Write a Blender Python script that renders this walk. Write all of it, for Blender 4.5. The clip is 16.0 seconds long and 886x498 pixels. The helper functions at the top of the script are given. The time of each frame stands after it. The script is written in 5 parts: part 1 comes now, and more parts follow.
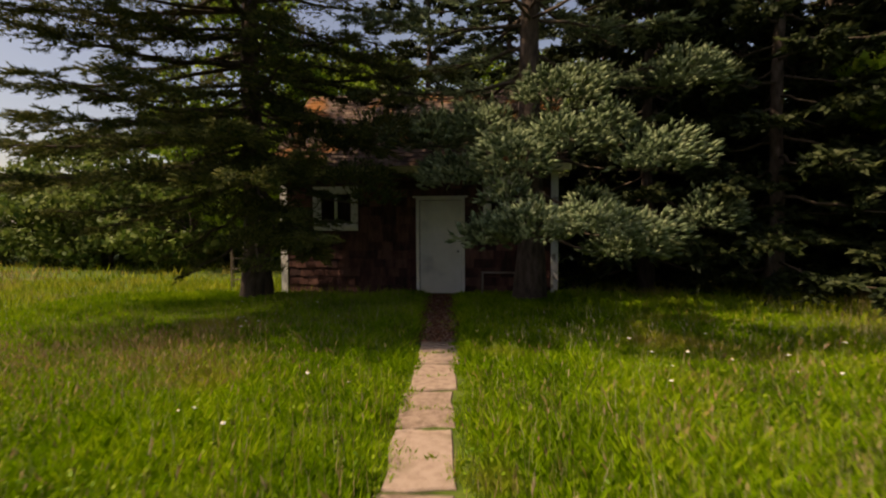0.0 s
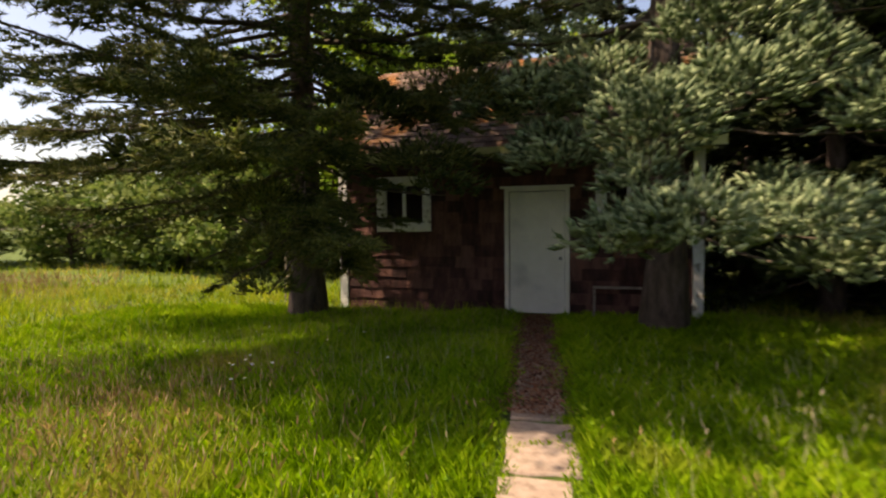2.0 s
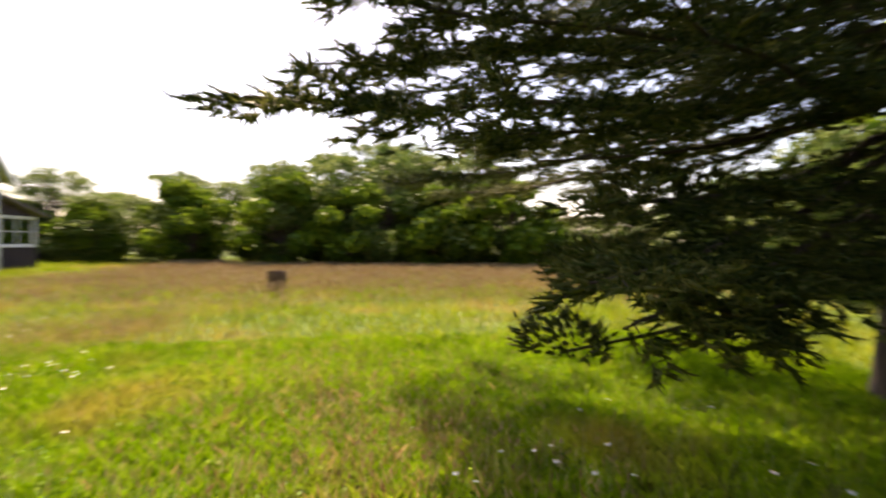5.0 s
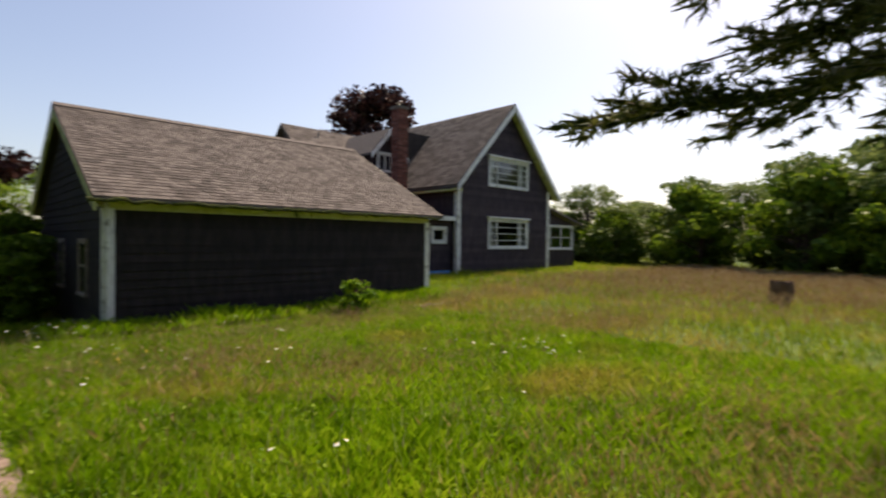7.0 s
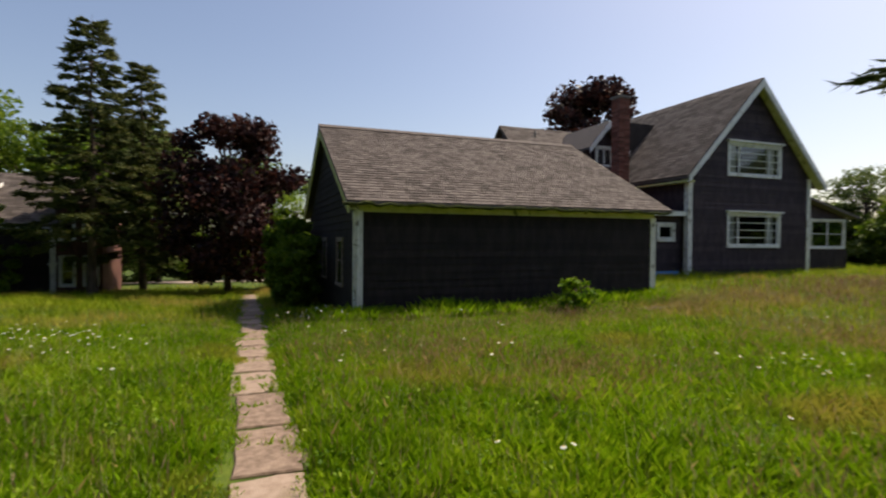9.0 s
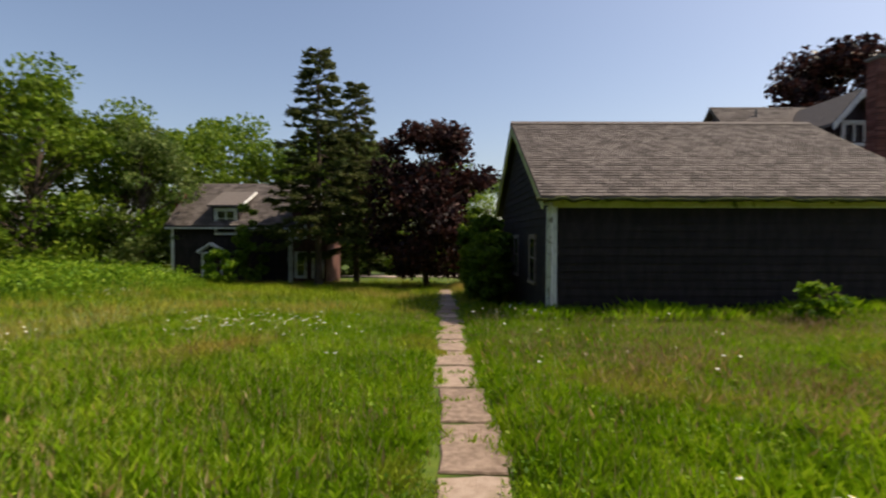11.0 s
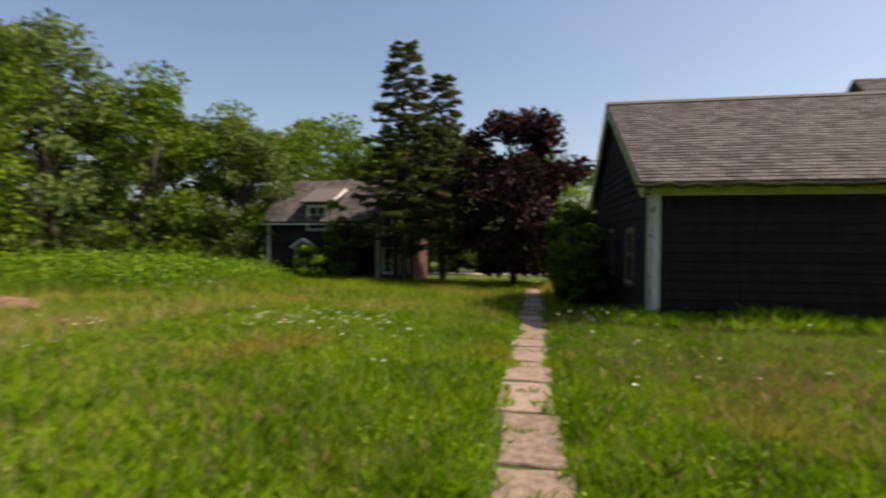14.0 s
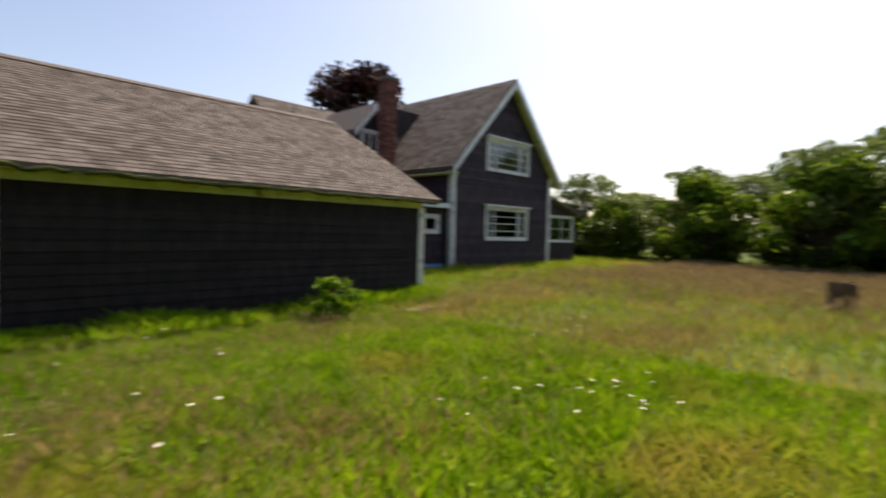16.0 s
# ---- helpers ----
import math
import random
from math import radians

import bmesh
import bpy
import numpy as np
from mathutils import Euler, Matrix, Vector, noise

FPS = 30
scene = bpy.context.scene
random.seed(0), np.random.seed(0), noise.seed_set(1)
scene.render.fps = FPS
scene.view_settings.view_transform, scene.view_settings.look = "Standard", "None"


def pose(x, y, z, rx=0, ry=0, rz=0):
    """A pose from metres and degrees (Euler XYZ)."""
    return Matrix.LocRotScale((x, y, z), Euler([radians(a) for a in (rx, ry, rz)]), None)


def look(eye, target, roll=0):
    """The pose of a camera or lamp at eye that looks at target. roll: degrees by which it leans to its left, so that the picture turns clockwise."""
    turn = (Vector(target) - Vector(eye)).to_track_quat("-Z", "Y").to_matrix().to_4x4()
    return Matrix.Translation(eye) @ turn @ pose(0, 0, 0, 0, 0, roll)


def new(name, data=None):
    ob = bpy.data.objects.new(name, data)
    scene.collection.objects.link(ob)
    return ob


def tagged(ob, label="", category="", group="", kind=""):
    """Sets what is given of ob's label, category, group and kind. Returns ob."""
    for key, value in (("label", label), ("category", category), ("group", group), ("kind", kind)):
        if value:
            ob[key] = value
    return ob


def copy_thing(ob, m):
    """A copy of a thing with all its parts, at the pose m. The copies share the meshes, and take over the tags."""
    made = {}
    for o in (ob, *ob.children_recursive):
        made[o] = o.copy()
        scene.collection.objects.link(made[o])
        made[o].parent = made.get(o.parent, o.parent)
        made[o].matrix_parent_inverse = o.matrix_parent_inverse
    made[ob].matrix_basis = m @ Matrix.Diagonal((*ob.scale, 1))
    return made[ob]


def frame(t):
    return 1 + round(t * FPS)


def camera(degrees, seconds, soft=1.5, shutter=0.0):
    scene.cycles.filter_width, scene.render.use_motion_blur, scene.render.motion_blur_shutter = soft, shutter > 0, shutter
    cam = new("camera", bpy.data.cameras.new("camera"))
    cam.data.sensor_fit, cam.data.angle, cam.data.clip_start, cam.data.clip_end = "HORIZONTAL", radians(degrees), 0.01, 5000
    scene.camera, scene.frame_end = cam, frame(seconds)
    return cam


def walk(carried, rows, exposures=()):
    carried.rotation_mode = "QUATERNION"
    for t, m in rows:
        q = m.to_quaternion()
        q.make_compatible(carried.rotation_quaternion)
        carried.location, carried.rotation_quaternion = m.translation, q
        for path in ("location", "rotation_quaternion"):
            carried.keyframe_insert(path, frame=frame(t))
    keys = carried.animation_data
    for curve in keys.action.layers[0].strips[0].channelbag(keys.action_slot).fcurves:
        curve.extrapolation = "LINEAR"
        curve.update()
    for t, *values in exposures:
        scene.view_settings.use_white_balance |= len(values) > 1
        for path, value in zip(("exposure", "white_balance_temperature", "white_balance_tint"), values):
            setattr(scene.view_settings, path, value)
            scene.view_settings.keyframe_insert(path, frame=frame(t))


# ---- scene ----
cam = camera(81.6, 16.0, soft=2.1, shutter=0.6)
PATH = [
    (0.0, (0.087, -0.061, 1.539), (0.071, 1.937, 1.441), -0.3),
    (0.5, (0.118, 0.604, 1.55), (0.063, 2.601, 1.452), -0.4),
    (1.0, (0.079, 1.24, 1.55), (-0.043, 3.234, 1.452), -0.4),
    (1.5, (0.033, 1.85, 1.535), (-0.198, 3.834, 1.438), -0.5),
    (2.0, (-0.034, 2.432, 1.508), (-0.398, 4.396, 1.415), -0.6),
    (2.5, (-0.105, 3.0, 1.48), (-0.616, 4.932, 1.389), -0.8),
    (3.0, (-0.196, 3.507, 1.461), (-0.856, 5.393, 1.365), -1.1),
    (5.5, (0.15, 5.87, 1.50), (-1.829, 5.581, 1.472), 0.6),
    (6.0, (0.14, 6.02, 1.51), (-1.71, 5.261, 1.479), 0.6),
    (6.5, (0.085, 6.15, 1.51), (-1.541, 4.986, 1.475), 0.6),
    (7.0, (0.03, 6.23, 1.502), (-1.368, 4.80, 1.475), 0.6),
    (7.5, (0.02, 6.235, 1.489), (-1.176, 4.633, 1.457), 0.6),
    (8.0, (0.014, 6.21, 1.477), (-1.01, 4.493, 1.445), 0.5),
    (10.5, (0.07, 5.865, 1.452), (-0.129, 3.876, 1.402), 0.2),
    (11.0, (0.099, 5.84, 1.447), (0.097, 3.84, 1.398), 0.1),
    (11.5, (0.12, 5.835, 1.447), (0.301, 3.844, 1.395), 0.0),
    (12.0, (0.135, 5.81, 1.437), (0.486, 3.841, 1.387), -0.1),
    (12.5, (0.124, 5.735, 1.417), (0.632, 3.801, 1.368), -0.1),
    (13.0, (0.07, 5.50, 1.379), (0.689, 3.599, 1.334), 0.0),
    (13.5, (0.01, 5.19, 1.35), (0.608, 3.283, 1.30), 0.2),
    (14.0, (-0.111, 4.90, 1.36), (0.248, 2.933, 1.302), 0.2),
    (14.5, (-0.361, 4.66, 1.39), (-0.419, 2.662, 1.325), 0.3),
    (15.0, (-0.69, 4.50, 1.425), (-1.246, 2.581, 1.341), 0.6),
    (15.5, (-1.01, 4.40, 1.43), (-2.074, 2.707, 1.369), 1.0),
    (16.0, (-1.321, 4.38, 1.45), (-2.767, 2.999, 1.39), 1.4),
]
EXPOSURES = [(0.0, 0.12, 8500, 24), (0.5, 0.72, 8400, 23), (1.5, 0.87, 8200, 22), (3.0, 1.27, 7900, 21), (4.5, 1.37, 7900, 23), (5.5, 1.57, 7900, 26), (6.0, 1.28, 7800, 25), (6.4, 0.98, 7700, 24), (6.9, 0.57, 7300, 19),
             (8.0, 0.27, 7000, 17), (10.5, 0.25, 6900, 15), (12.5, 0.25, 6850, 15), (14.5, 0.35, 6950, 15), (16.0, 0.62, 7150, 17)]
walk(cam, [(t, look(eye, target, roll)) for t, eye, target, roll in PATH], EXPOSURES)

# ---- light ----
SUN_YAW, SUN_UP = radians(104), radians(55)
world = bpy.data.worlds.new("sky")
scene.world = world
world.use_nodes = True
wn = world.node_tree
sky = wn.nodes.new("ShaderNodeTexSky")
sky.sky_type = "NISHITA"
sky.sun_disc = False
sky.sun_elevation = SUN_UP
sky.sun_rotation = 2 * math.pi - SUN_YAW
sky.air_density, sky.dust_density, sky.ozone_density = 1.0, 1.9, 1.3
wn.links.new(sky.outputs["Color"], wn.nodes["Background"].inputs["Color"])
wn.nodes["Background"].inputs["Strength"].default_value = 0.125
sun = new("sun", bpy.data.lights.new("sun", "SUN"))
sun.data.energy, sun.data.angle, sun.data.color = 5.0, radians(0.55), (1.0, 0.91, 0.74)
to_sun = Vector((-math.sin(SUN_YAW) * math.cos(SUN_UP), math.cos(SUN_YAW) * math.cos(SUN_UP), math.sin(SUN_UP)))
sun.matrix_world = look(to_sun * 60, (0, 0, 0))

rng = np.random.default_rng(7)


# ---- materials ----
def material(name, stops, scale=8.0, rough=0.8, bump=0.3, bump_scale=40.0, island=0.0, thin=0.0, stretch=(1, 1, 1),
             patch=None, per_object=0.0, metal=0.0):
    """Colour from two scales of noise between the stops; thin: share of light let through; patch: (scale, colour, low, high) of worn areas."""
    m = bpy.data.materials.new(name)
    m.use_nodes = True
    n, l = m.node_tree.nodes, m.node_tree.links
    b = n["Principled BSDF"]
    b.inputs["Roughness"].default_value, b.inputs["Metallic"].default_value = rough, metal
    b.inputs["Specular IOR Level"].default_value = 0.15 if thin else 0.3
    co, mp = n.new("ShaderNodeNewGeometry"), n.new("ShaderNodeMapping")
    mp.inputs["Scale"].default_value = stretch
    l.new(co.outputs["Position"], mp.inputs["Vector"])
    noi = n.new("ShaderNodeTexNoise")
    noi.inputs["Scale"].default_value, noi.inputs["Detail"].default_value, noi.inputs["Roughness"].default_value = scale, 6, 0.65
    l.new(mp.outputs["Vector"], noi.inputs["Vector"])
    ramp = n.new("ShaderNodeValToRGB")
    els = ramp.color_ramp.elements
    while len(els) < len(stops):
        els.new(0.5)
    for i, c in enumerate(stops):
        els[i].position, els[i].color = 0.3 + 0.4 * i / max(1, len(stops) - 1), (*c, 1)
    fac = noi.outputs["Fac"]
    rnd = None
    if island:
        rnd, amount = co.outputs["Random Per Island"], island
    elif per_object:
        info = n.new("ShaderNodeObjectInfo")
        rnd, amount = info.outputs["Random"], per_object
    if rnd:
        ma = n.new("ShaderNodeMath")
        ma.operation = "MULTIPLY_ADD"
        l.new(rnd, ma.inputs[0])
        ma.inputs[1].default_value = amount
        sub = n.new("ShaderNodeMath")
        sub.operation = "SUBTRACT"
        l.new(fac, sub.inputs[0])
        sub.inputs[1].default_value = amount / 2
        l.new(sub.outputs[0], ma.inputs[2])
        fac = ma.outputs[0]
    l.new(fac, ramp.inputs["Fac"])
    col = ramp.outputs["Color"]
    if patch:
        pn = n.new("ShaderNodeTexNoise")
        pn.inputs["Scale"].default_value, pn.inputs["Detail"].default_value = patch[0], 4
        l.new(co.outputs["Position"], pn.inputs["Vector"])
        mr = n.new("ShaderNodeMapRange")
        mr.inputs["From Min"].default_value, mr.inputs["From Max"].default_value = patch[2], patch[3]
        l.new(pn.outputs["Fac"], mr.inputs["Value"])
        mx = n.new("ShaderNodeMix")
        mx.data_type = "RGBA"
        l.new(mr.outputs["Result"], mx.inputs["Factor"])
        l.new(col, mx.inputs["A"])
        mx.inputs["B"].default_value = (*patch[1], 1)
        col = mx.outputs["Result"]
    l.new(col, b.inputs["Base Color"])
    if bump:
        bn, bu = n.new("ShaderNodeTexNoise"), n.new("ShaderNodeBump")
        bn.inputs["Scale"].default_value, bn.inputs["Detail"].default_value = bump_scale, 5
        l.new(mp.outputs["Vector"], bn.inputs["Vector"])
        bu.inputs["Strength"].default_value, bu.inputs["Distance"].default_value = bump, 0.02
        l.new(bn.outputs["Fac"], bu.inputs["Height"])
        l.new(bu.outputs["Normal"], b.inputs["Normal"])
    if thin:
        tr, mi = n.new("ShaderNodeBsdfTranslucent"), n.new("ShaderNodeMixShader")
        l.new(col, tr.inputs["Color"])
        mi.inputs["Fac"].default_value = thin
        l.new(b.outputs["BSDF"], mi.inputs[1])
        l.new(tr.outputs["BSDF"], mi.inputs[2])
        l.new(mi.outputs["Shader"], n["Material Output"].inputs["Surface"])
    return m


def glass_material():
    m = bpy.data.materials.new("window_glass")
    m.use_nodes = True
    b = m.node_tree.nodes["Principled BSDF"]
    b.inputs["Base Color"].default_value = (0.9, 0.95, 0.95, 1)
    b.inputs["Roughness"].default_value = 0.03
    b.inputs["Transmission Weight"].default_value = 1.0
    b.inputs["IOR"].default_value = 1.45
    return m


SOIL = material("meadow_soil", [(0.025, 0.04, 0.005), (0.06, 0.10, 0.008), (0.11, 0.15, 0.014)], 3.0, 0.95, 0.6, 30, patch=(0.45, (0.17, 0.13, 0.05), 0.6, 0.78))
BLADE = material("grass_blade", [(0.09, 0.18, 0.004), (0.185, 0.345, 0.006), (0.33, 0.45, 0.02)], 0.8, 0.75, 0, island=0.35, thin=0.42, patch=(0.5, (0.40, 0.32, 0.06), 0.56, 0.74))
BLADE_FAR = material("meadow_grass_far", [(0.09, 0.16, 0.005), (0.22, 0.33, 0.009), (0.38, 0.41, 0.03)], 0.6, 0.75, 0, island=0.4, thin=0.42, patch=(0.4, (0.46, 0.33, 0.09), 0.50, 0.67))
DRY_BLADE = material("dry_grass_blade", [(0.26, 0.22, 0.05), (0.42, 0.31, 0.10), (0.52, 0.38, 0.16)], 0.9, 0.8, 0, island=0.45, thin=0.35)
SEED = material("dry_seed_head", [(0.24, 0.14, 0.07), (0.36, 0.24, 0.12), (0.45, 0.34, 0.20)], 2.0, 0.8, 0, island=0.5, thin=0.2)
STRAW = material("pale_straw", [(0.30, 0.30, 0.13), (0.42, 0.40, 0.2), (0.55, 0.5, 0.3)], 2.0, 0.8, 0, island=0.5, thin=0.3)
PALE_HEAD = material("pale_weed_head", [(0.40, 0.34, 0.2), (0.55, 0.48, 0.3)], 3.0, 0.8, 0, thin=0.3)
PETAL = material("daisy_petal", [(0.75, 0.75, 0.72), (0.85, 0.85, 0.83)], 5, 0.6, 0, thin=0.2)
YELLOW = material("flower_yellow", [(0.6, 0.4, 0.02), (0.8, 0.6, 0.05)], 5, 0.7, 0)
WEED = material("weed_leaf", [(0.06, 0.14, 0.008), (0.15, 0.28, 0.012), (0.26, 0.37, 0.025)], 1.5, 0.55, 0, island=0.5, thin=0.4)
LEAF = material("broad_leaf", [(0.05, 0.10, 0.008), (0.11, 0.19, 0.012), (0.20, 0.28, 0.025)], 0.6, 0.5, 0, island=0.45, thin=0.4)
LEAF_PALE = material("pale_broad_leaf", [(0.06, 0.11, 0.02), (0.13, 0.19, 0.04), (0.22, 0.27, 0.08)], 0.7, 0.5, 0, island=0.5, thin=0.35)
LEAF_LIME = material("lime_broad_leaf", [(0.10, 0.19, 0.015), (0.2, 0.32, 0.025), (0.30, 0.40, 0.05)], 0.7, 0.5, 0, island=0.4, thin=0.5)
COPPER = material("copper_leaf", [(0.012, 0.006, 0.007), (0.035, 0.013, 0.012), (0.08, 0.03, 0.022)], 0.8, 0.5, 0, island=0.5, thin=0.2)
NEEDLE = material("dark_needle", [(0.010, 0.018, 0.007), (0.03, 0.046, 0.014), (0.07, 0.085, 0.03)], 1.2, 0.6, 0, island=0.4, thin=0.12)
NEEDLE_GREEN = material("green_needle", [(0.028, 0.046, 0.011), (0.075, 0.10, 0.022), (0.17, 0.17, 0.045)], 1.2, 0.6, 0, island=0.4, thin=0.25)
NEEDLE_BLUE = material("blue_needle", [(0.08, 0.125, 0.06), (0.21, 0.285, 0.145), (0.38, 0.45, 0.25)], 1.5, 0.6, 0, island=0.5, thin=0.28)
BARK = material("spruce_bark", [(0.035, 0.025, 0.02), (0.09, 0.065, 0.05), (0.16, 0.12, 0.10)], 9, 0.95, 1.0, 22, stretch=(1, 1, 0.35))
TWIG = material("bare_twig", [(0.045, 0.034, 0.026), (0.12, 0.09, 0.065)], 12, 0.95, 0.3, 50)
CONCRETE = material("path_concrete", [(0.17, 0.12, 0.09), (0.285, 0.21, 0.16), (0.37, 0.285, 0.225)], 14, 0.9, 0.5, 90, per_object=0.25, patch=(2.2, (0.20, 0.16, 0.10), 0.6, 0.75))
NEEDLE_DEEP = material("deep_blue_green_needle", [(0.02, 0.04, 0.03), (0.055, 0.085, 0.06), (0.12, 0.155, 0.11)], 1.5, 0.6, 0, island=0.5, thin=0.15)
SIDING = material("dark_stained_shingle", [(0.011, 0.008, 0.009), (0.020, 0.015, 0.016), (0.034, 0.025, 0.026)], 6, 0.8, 0.5, 60, stretch=(1, 1, 0.3), per_object=0.2)
HOUSE_SIDING = material("plum_stained_shingle", [(0.028, 0.020, 0.026), (0.045, 0.032, 0.040), (0.07, 0.05, 0.058)], 6, 0.8, 0.5, 60, stretch=(1, 1, 0.3), per_object=0.25)
SHED_SIDING = material("red_brown_shingle", [(0.03, 0.013, 0.012), (0.075, 0.03, 0.025), (0.15, 0.07, 0.055)], 7, 0.85, 0.6, 60, stretch=(1, 1, 0.3), per_object=0.35)
ROOF = material("asphalt_shingle", [(0.045, 0.037, 0.034), (0.10, 0.084, 0.076), (0.16, 0.137, 0.125)], 30, 0.95, 0.4, 160, per_object=0.3)
ROOF_MIX = material("asphalt_shingle_field", [(0.045, 0.037, 0.034), (0.10, 0.084, 0.076), (0.16, 0.137, 0.125)], 30, 0.95, 0.4, 160, island=0.3)
ROOF_OLD = material("needle_covered_roof", [(0.06, 0.04, 0.034), (0.12, 0.08, 0.06), (0.20, 0.15, 0.12)], 3, 0.95, 0.8, 60, island=0.3, patch=(1.1, (0.26, 0.11, 0.03), 0.52, 0.62))
WHITE = material("weathered_white_paint", [(0.52, 0.51, 0.47), (0.72, 0.72, 0.69), (0.78, 0.78, 0.75)], 5, 0.6, 0.25, 70, patch=(7, (0.28, 0.26, 0.22), 0.60, 0.68))
DOOR_WHITE = material("door_paint", [(0.66, 0.62, 0.53), (0.78, 0.74, 0.65)], 3, 0.45, 0.08, 60, patch=(1.6, (0.5, 0.48, 0.43), 0.55, 0.75))
CREAM = material("mossy_cream_trim", [(0.38, 0.40, 0.16), (0.52, 0.53, 0.24), (0.6, 0.6, 0.33)], 3, 0.65, 0.2, 50, patch=(5, (0.10, 0.12, 0.04), 0.62, 0.7))
MOSS = material("gutter_moss", [(0.03, 0.035, 0.012), (0.08, 0.09, 0.03), (0.15, 0.16, 0.05)], 12, 0.95, 0.8, 60)
BRICK = material("chimney_brick", [(0.11, 0.035, 0.026), (0.18, 0.06, 0.045), (0.25, 0.10, 0.075)], 10, 0.9, 0.4, 70, per_object=0.5)
MORTAR = material("mortar", [(0.14, 0.12, 0.11), (0.22, 0.2, 0.18)], 20, 0.95, 0.4, 90)
METAL = material("dull_metal", [(0.12, 0.11, 0.10), (0.25, 0.24, 0.22)], 10, 0.45, 0.1, 60, metal=0.8)
DARKROOM = material("dark_interior", [(0.03, 0.026, 0.022), (0.06, 0.05, 0.045)], 3, 0.95, 0.2)
CURTAIN = material("pale_curtain", [(0.5, 0.47, 0.42), (0.62, 0.6, 0.55)], 4, 0.9, 0.3, 30, stretch=(6, 6, 0.5))
WOOD = material("grey_weathered_wood", [(0.13, 0.10, 0.075), (0.24, 0.20, 0.16), (0.34, 0.30, 0.25)], 6, 0.9, 0.5, 40, stretch=(1, 4, 4))
STUMPWOOD = material("old_stump_wood", [(0.05, 0.03, 0.02), (0.13, 0.08, 0.05), (0.2, 0.13, 0.09)], 8, 0.95, 0.9, 25, stretch=(1, 1, 0.3))
BLUE = material("blue_painted_board", [(0.05, 0.22, 0.55), (0.08, 0.30, 0.68)], 4, 0.5, 0.1, 40)
DIRT = material("bare_dirt", [(0.12, 0.06, 0.035), (0.22, 0.12, 0.075), (0.3, 0.18, 0.12)], 3, 0.95, 0.9, 20)
GRAVEL = material("gravel_drive", [(0.25, 0.2, 0.17), (0.4, 0.34, 0.29), (0.5, 0.44, 0.38)], 25, 0.95, 0.6, 80)
LITTER = material("needle_litter", [(0.07, 0.025, 0.012), (0.14, 0.05, 0.025), (0.22, 0.11, 0.06)], 10, 0.95, 0.3, 60, island=0.6)
GLASS = glass_material()


# ---- building tools ----
def mesh_of(name, verts, faces, mat, smooth=False):
    """A mesh from an array of places and an array of faces that all have the same number of corners, or a list of faces."""
    me = bpy.data.meshes.new(name)
    if isinstance(faces, np.ndarray):
        k = faces.shape[1]
        me.vertices.add(len(verts))
        me.vertices.foreach_set("co", np.asarray(verts, np.float32).ravel())
        me.loops.add(faces.size)
        me.loops.foreach_set("vertex_index", faces.astype(np.int32).ravel())
        me.polygons.add(len(faces))
        me.polygons.foreach_set("loop_start", np.arange(0, faces.size, k, dtype=np.int32))
        me.update(calc_edges=True)
    else:
        me.from_pydata([tuple(map(float, v)) for v in verts], [], faces)
        me.update()
    me.materials.append(mat)
    if smooth:
        me.polygons.foreach_set("use_smooth", np.ones(len(me.polygons), bool))
    return me


def part(name, geo, mat, parent=None, label="", smooth=False, kind=""):
    ob = new(name, mesh_of(name, geo[0], geo[1], mat, smooth))
    ob.parent = parent
    return tagged(ob, label, kind=kind)


def thing(name, m, label, category, group="", kind=""):
    ob = new(name)
    ob.matrix_basis = m
    return tagged(ob, label, category, group, kind)


def box(x0, x1, y0, y1, z0, z1, bevel=0.0):
    """A box, its four upright edges cut off by bevel."""
    if bevel <= 0:
        v = [(x, y, z) for z in (z0, z1) for x, y in ((x0, y0), (x1, y0), (x1, y1), (x0, y1))]
    else:
        c = bevel
        ring = [(x0 + c, y0), (x1 - c, y0), (x1, y0 + c), (x1, y1 - c), (x1 - c, y1), (x0 + c, y1), (x0, y1 - c), (x0, y0 + c)]
        v = [(x, y, z) for z in (z0, z1) for x, y in ring]
    k = len(v) // 2
    f = [tuple(range(k - 1, -1, -1)), tuple(range(k, 2 * k))] + [(i, (i + 1) % k, k + (i + 1) % k, k + i) for i in range(k)]
    return v, f


def prism(poly, axis, a, b):
    """A flat outline pushed from a to b along the axis x or y; the outline holds (other, z)."""
    k = len(poly)
    put = (lambda s, p: (s, p[0], p[1])) if axis == "x" else (lambda s, p: (p[0], s, p[1]))
    v = [put(a, p) for p in poly] + [put(b, p) for p in poly]
    f = [tuple(range(k)), tuple(range(2 * k - 1, k - 1, -1))] + [(i, k + i, k + (i + 1) % k, (i + 1) % k) for i in range(k)]
    return v, f


def merge(*geos):
    v, f = [], []
    for gv, gf in geos:
        o = len(v)
        v += list(gv)
        f += [tuple(i + o for i in q) for q in gf]
    return v, f


def wall_cells(x0, x1, z0, z1, y0, y1, holes=()):
    """A wall along x with rectangular openings (x0, x1, z0, z1) through it."""
    xs = sorted({x0, x1, *(h[0] for h in holes), *(h[1] for h in holes)})
    zs = sorted({z0, z1, *(h[2] for h in holes), *(h[3] for h in holes)})
    out = []
    for a, b in zip(xs, xs[1:]):
        for c, d in zip(zs, zs[1:]):
            mx, mz = (a + b) / 2, (c + d) / 2
            if not any(h[0] < mx < h[1] and h[2] < mz < h[3] for h in holes):
                out.append(box(a, b, y0, y1, c, d))
    return merge(*out)


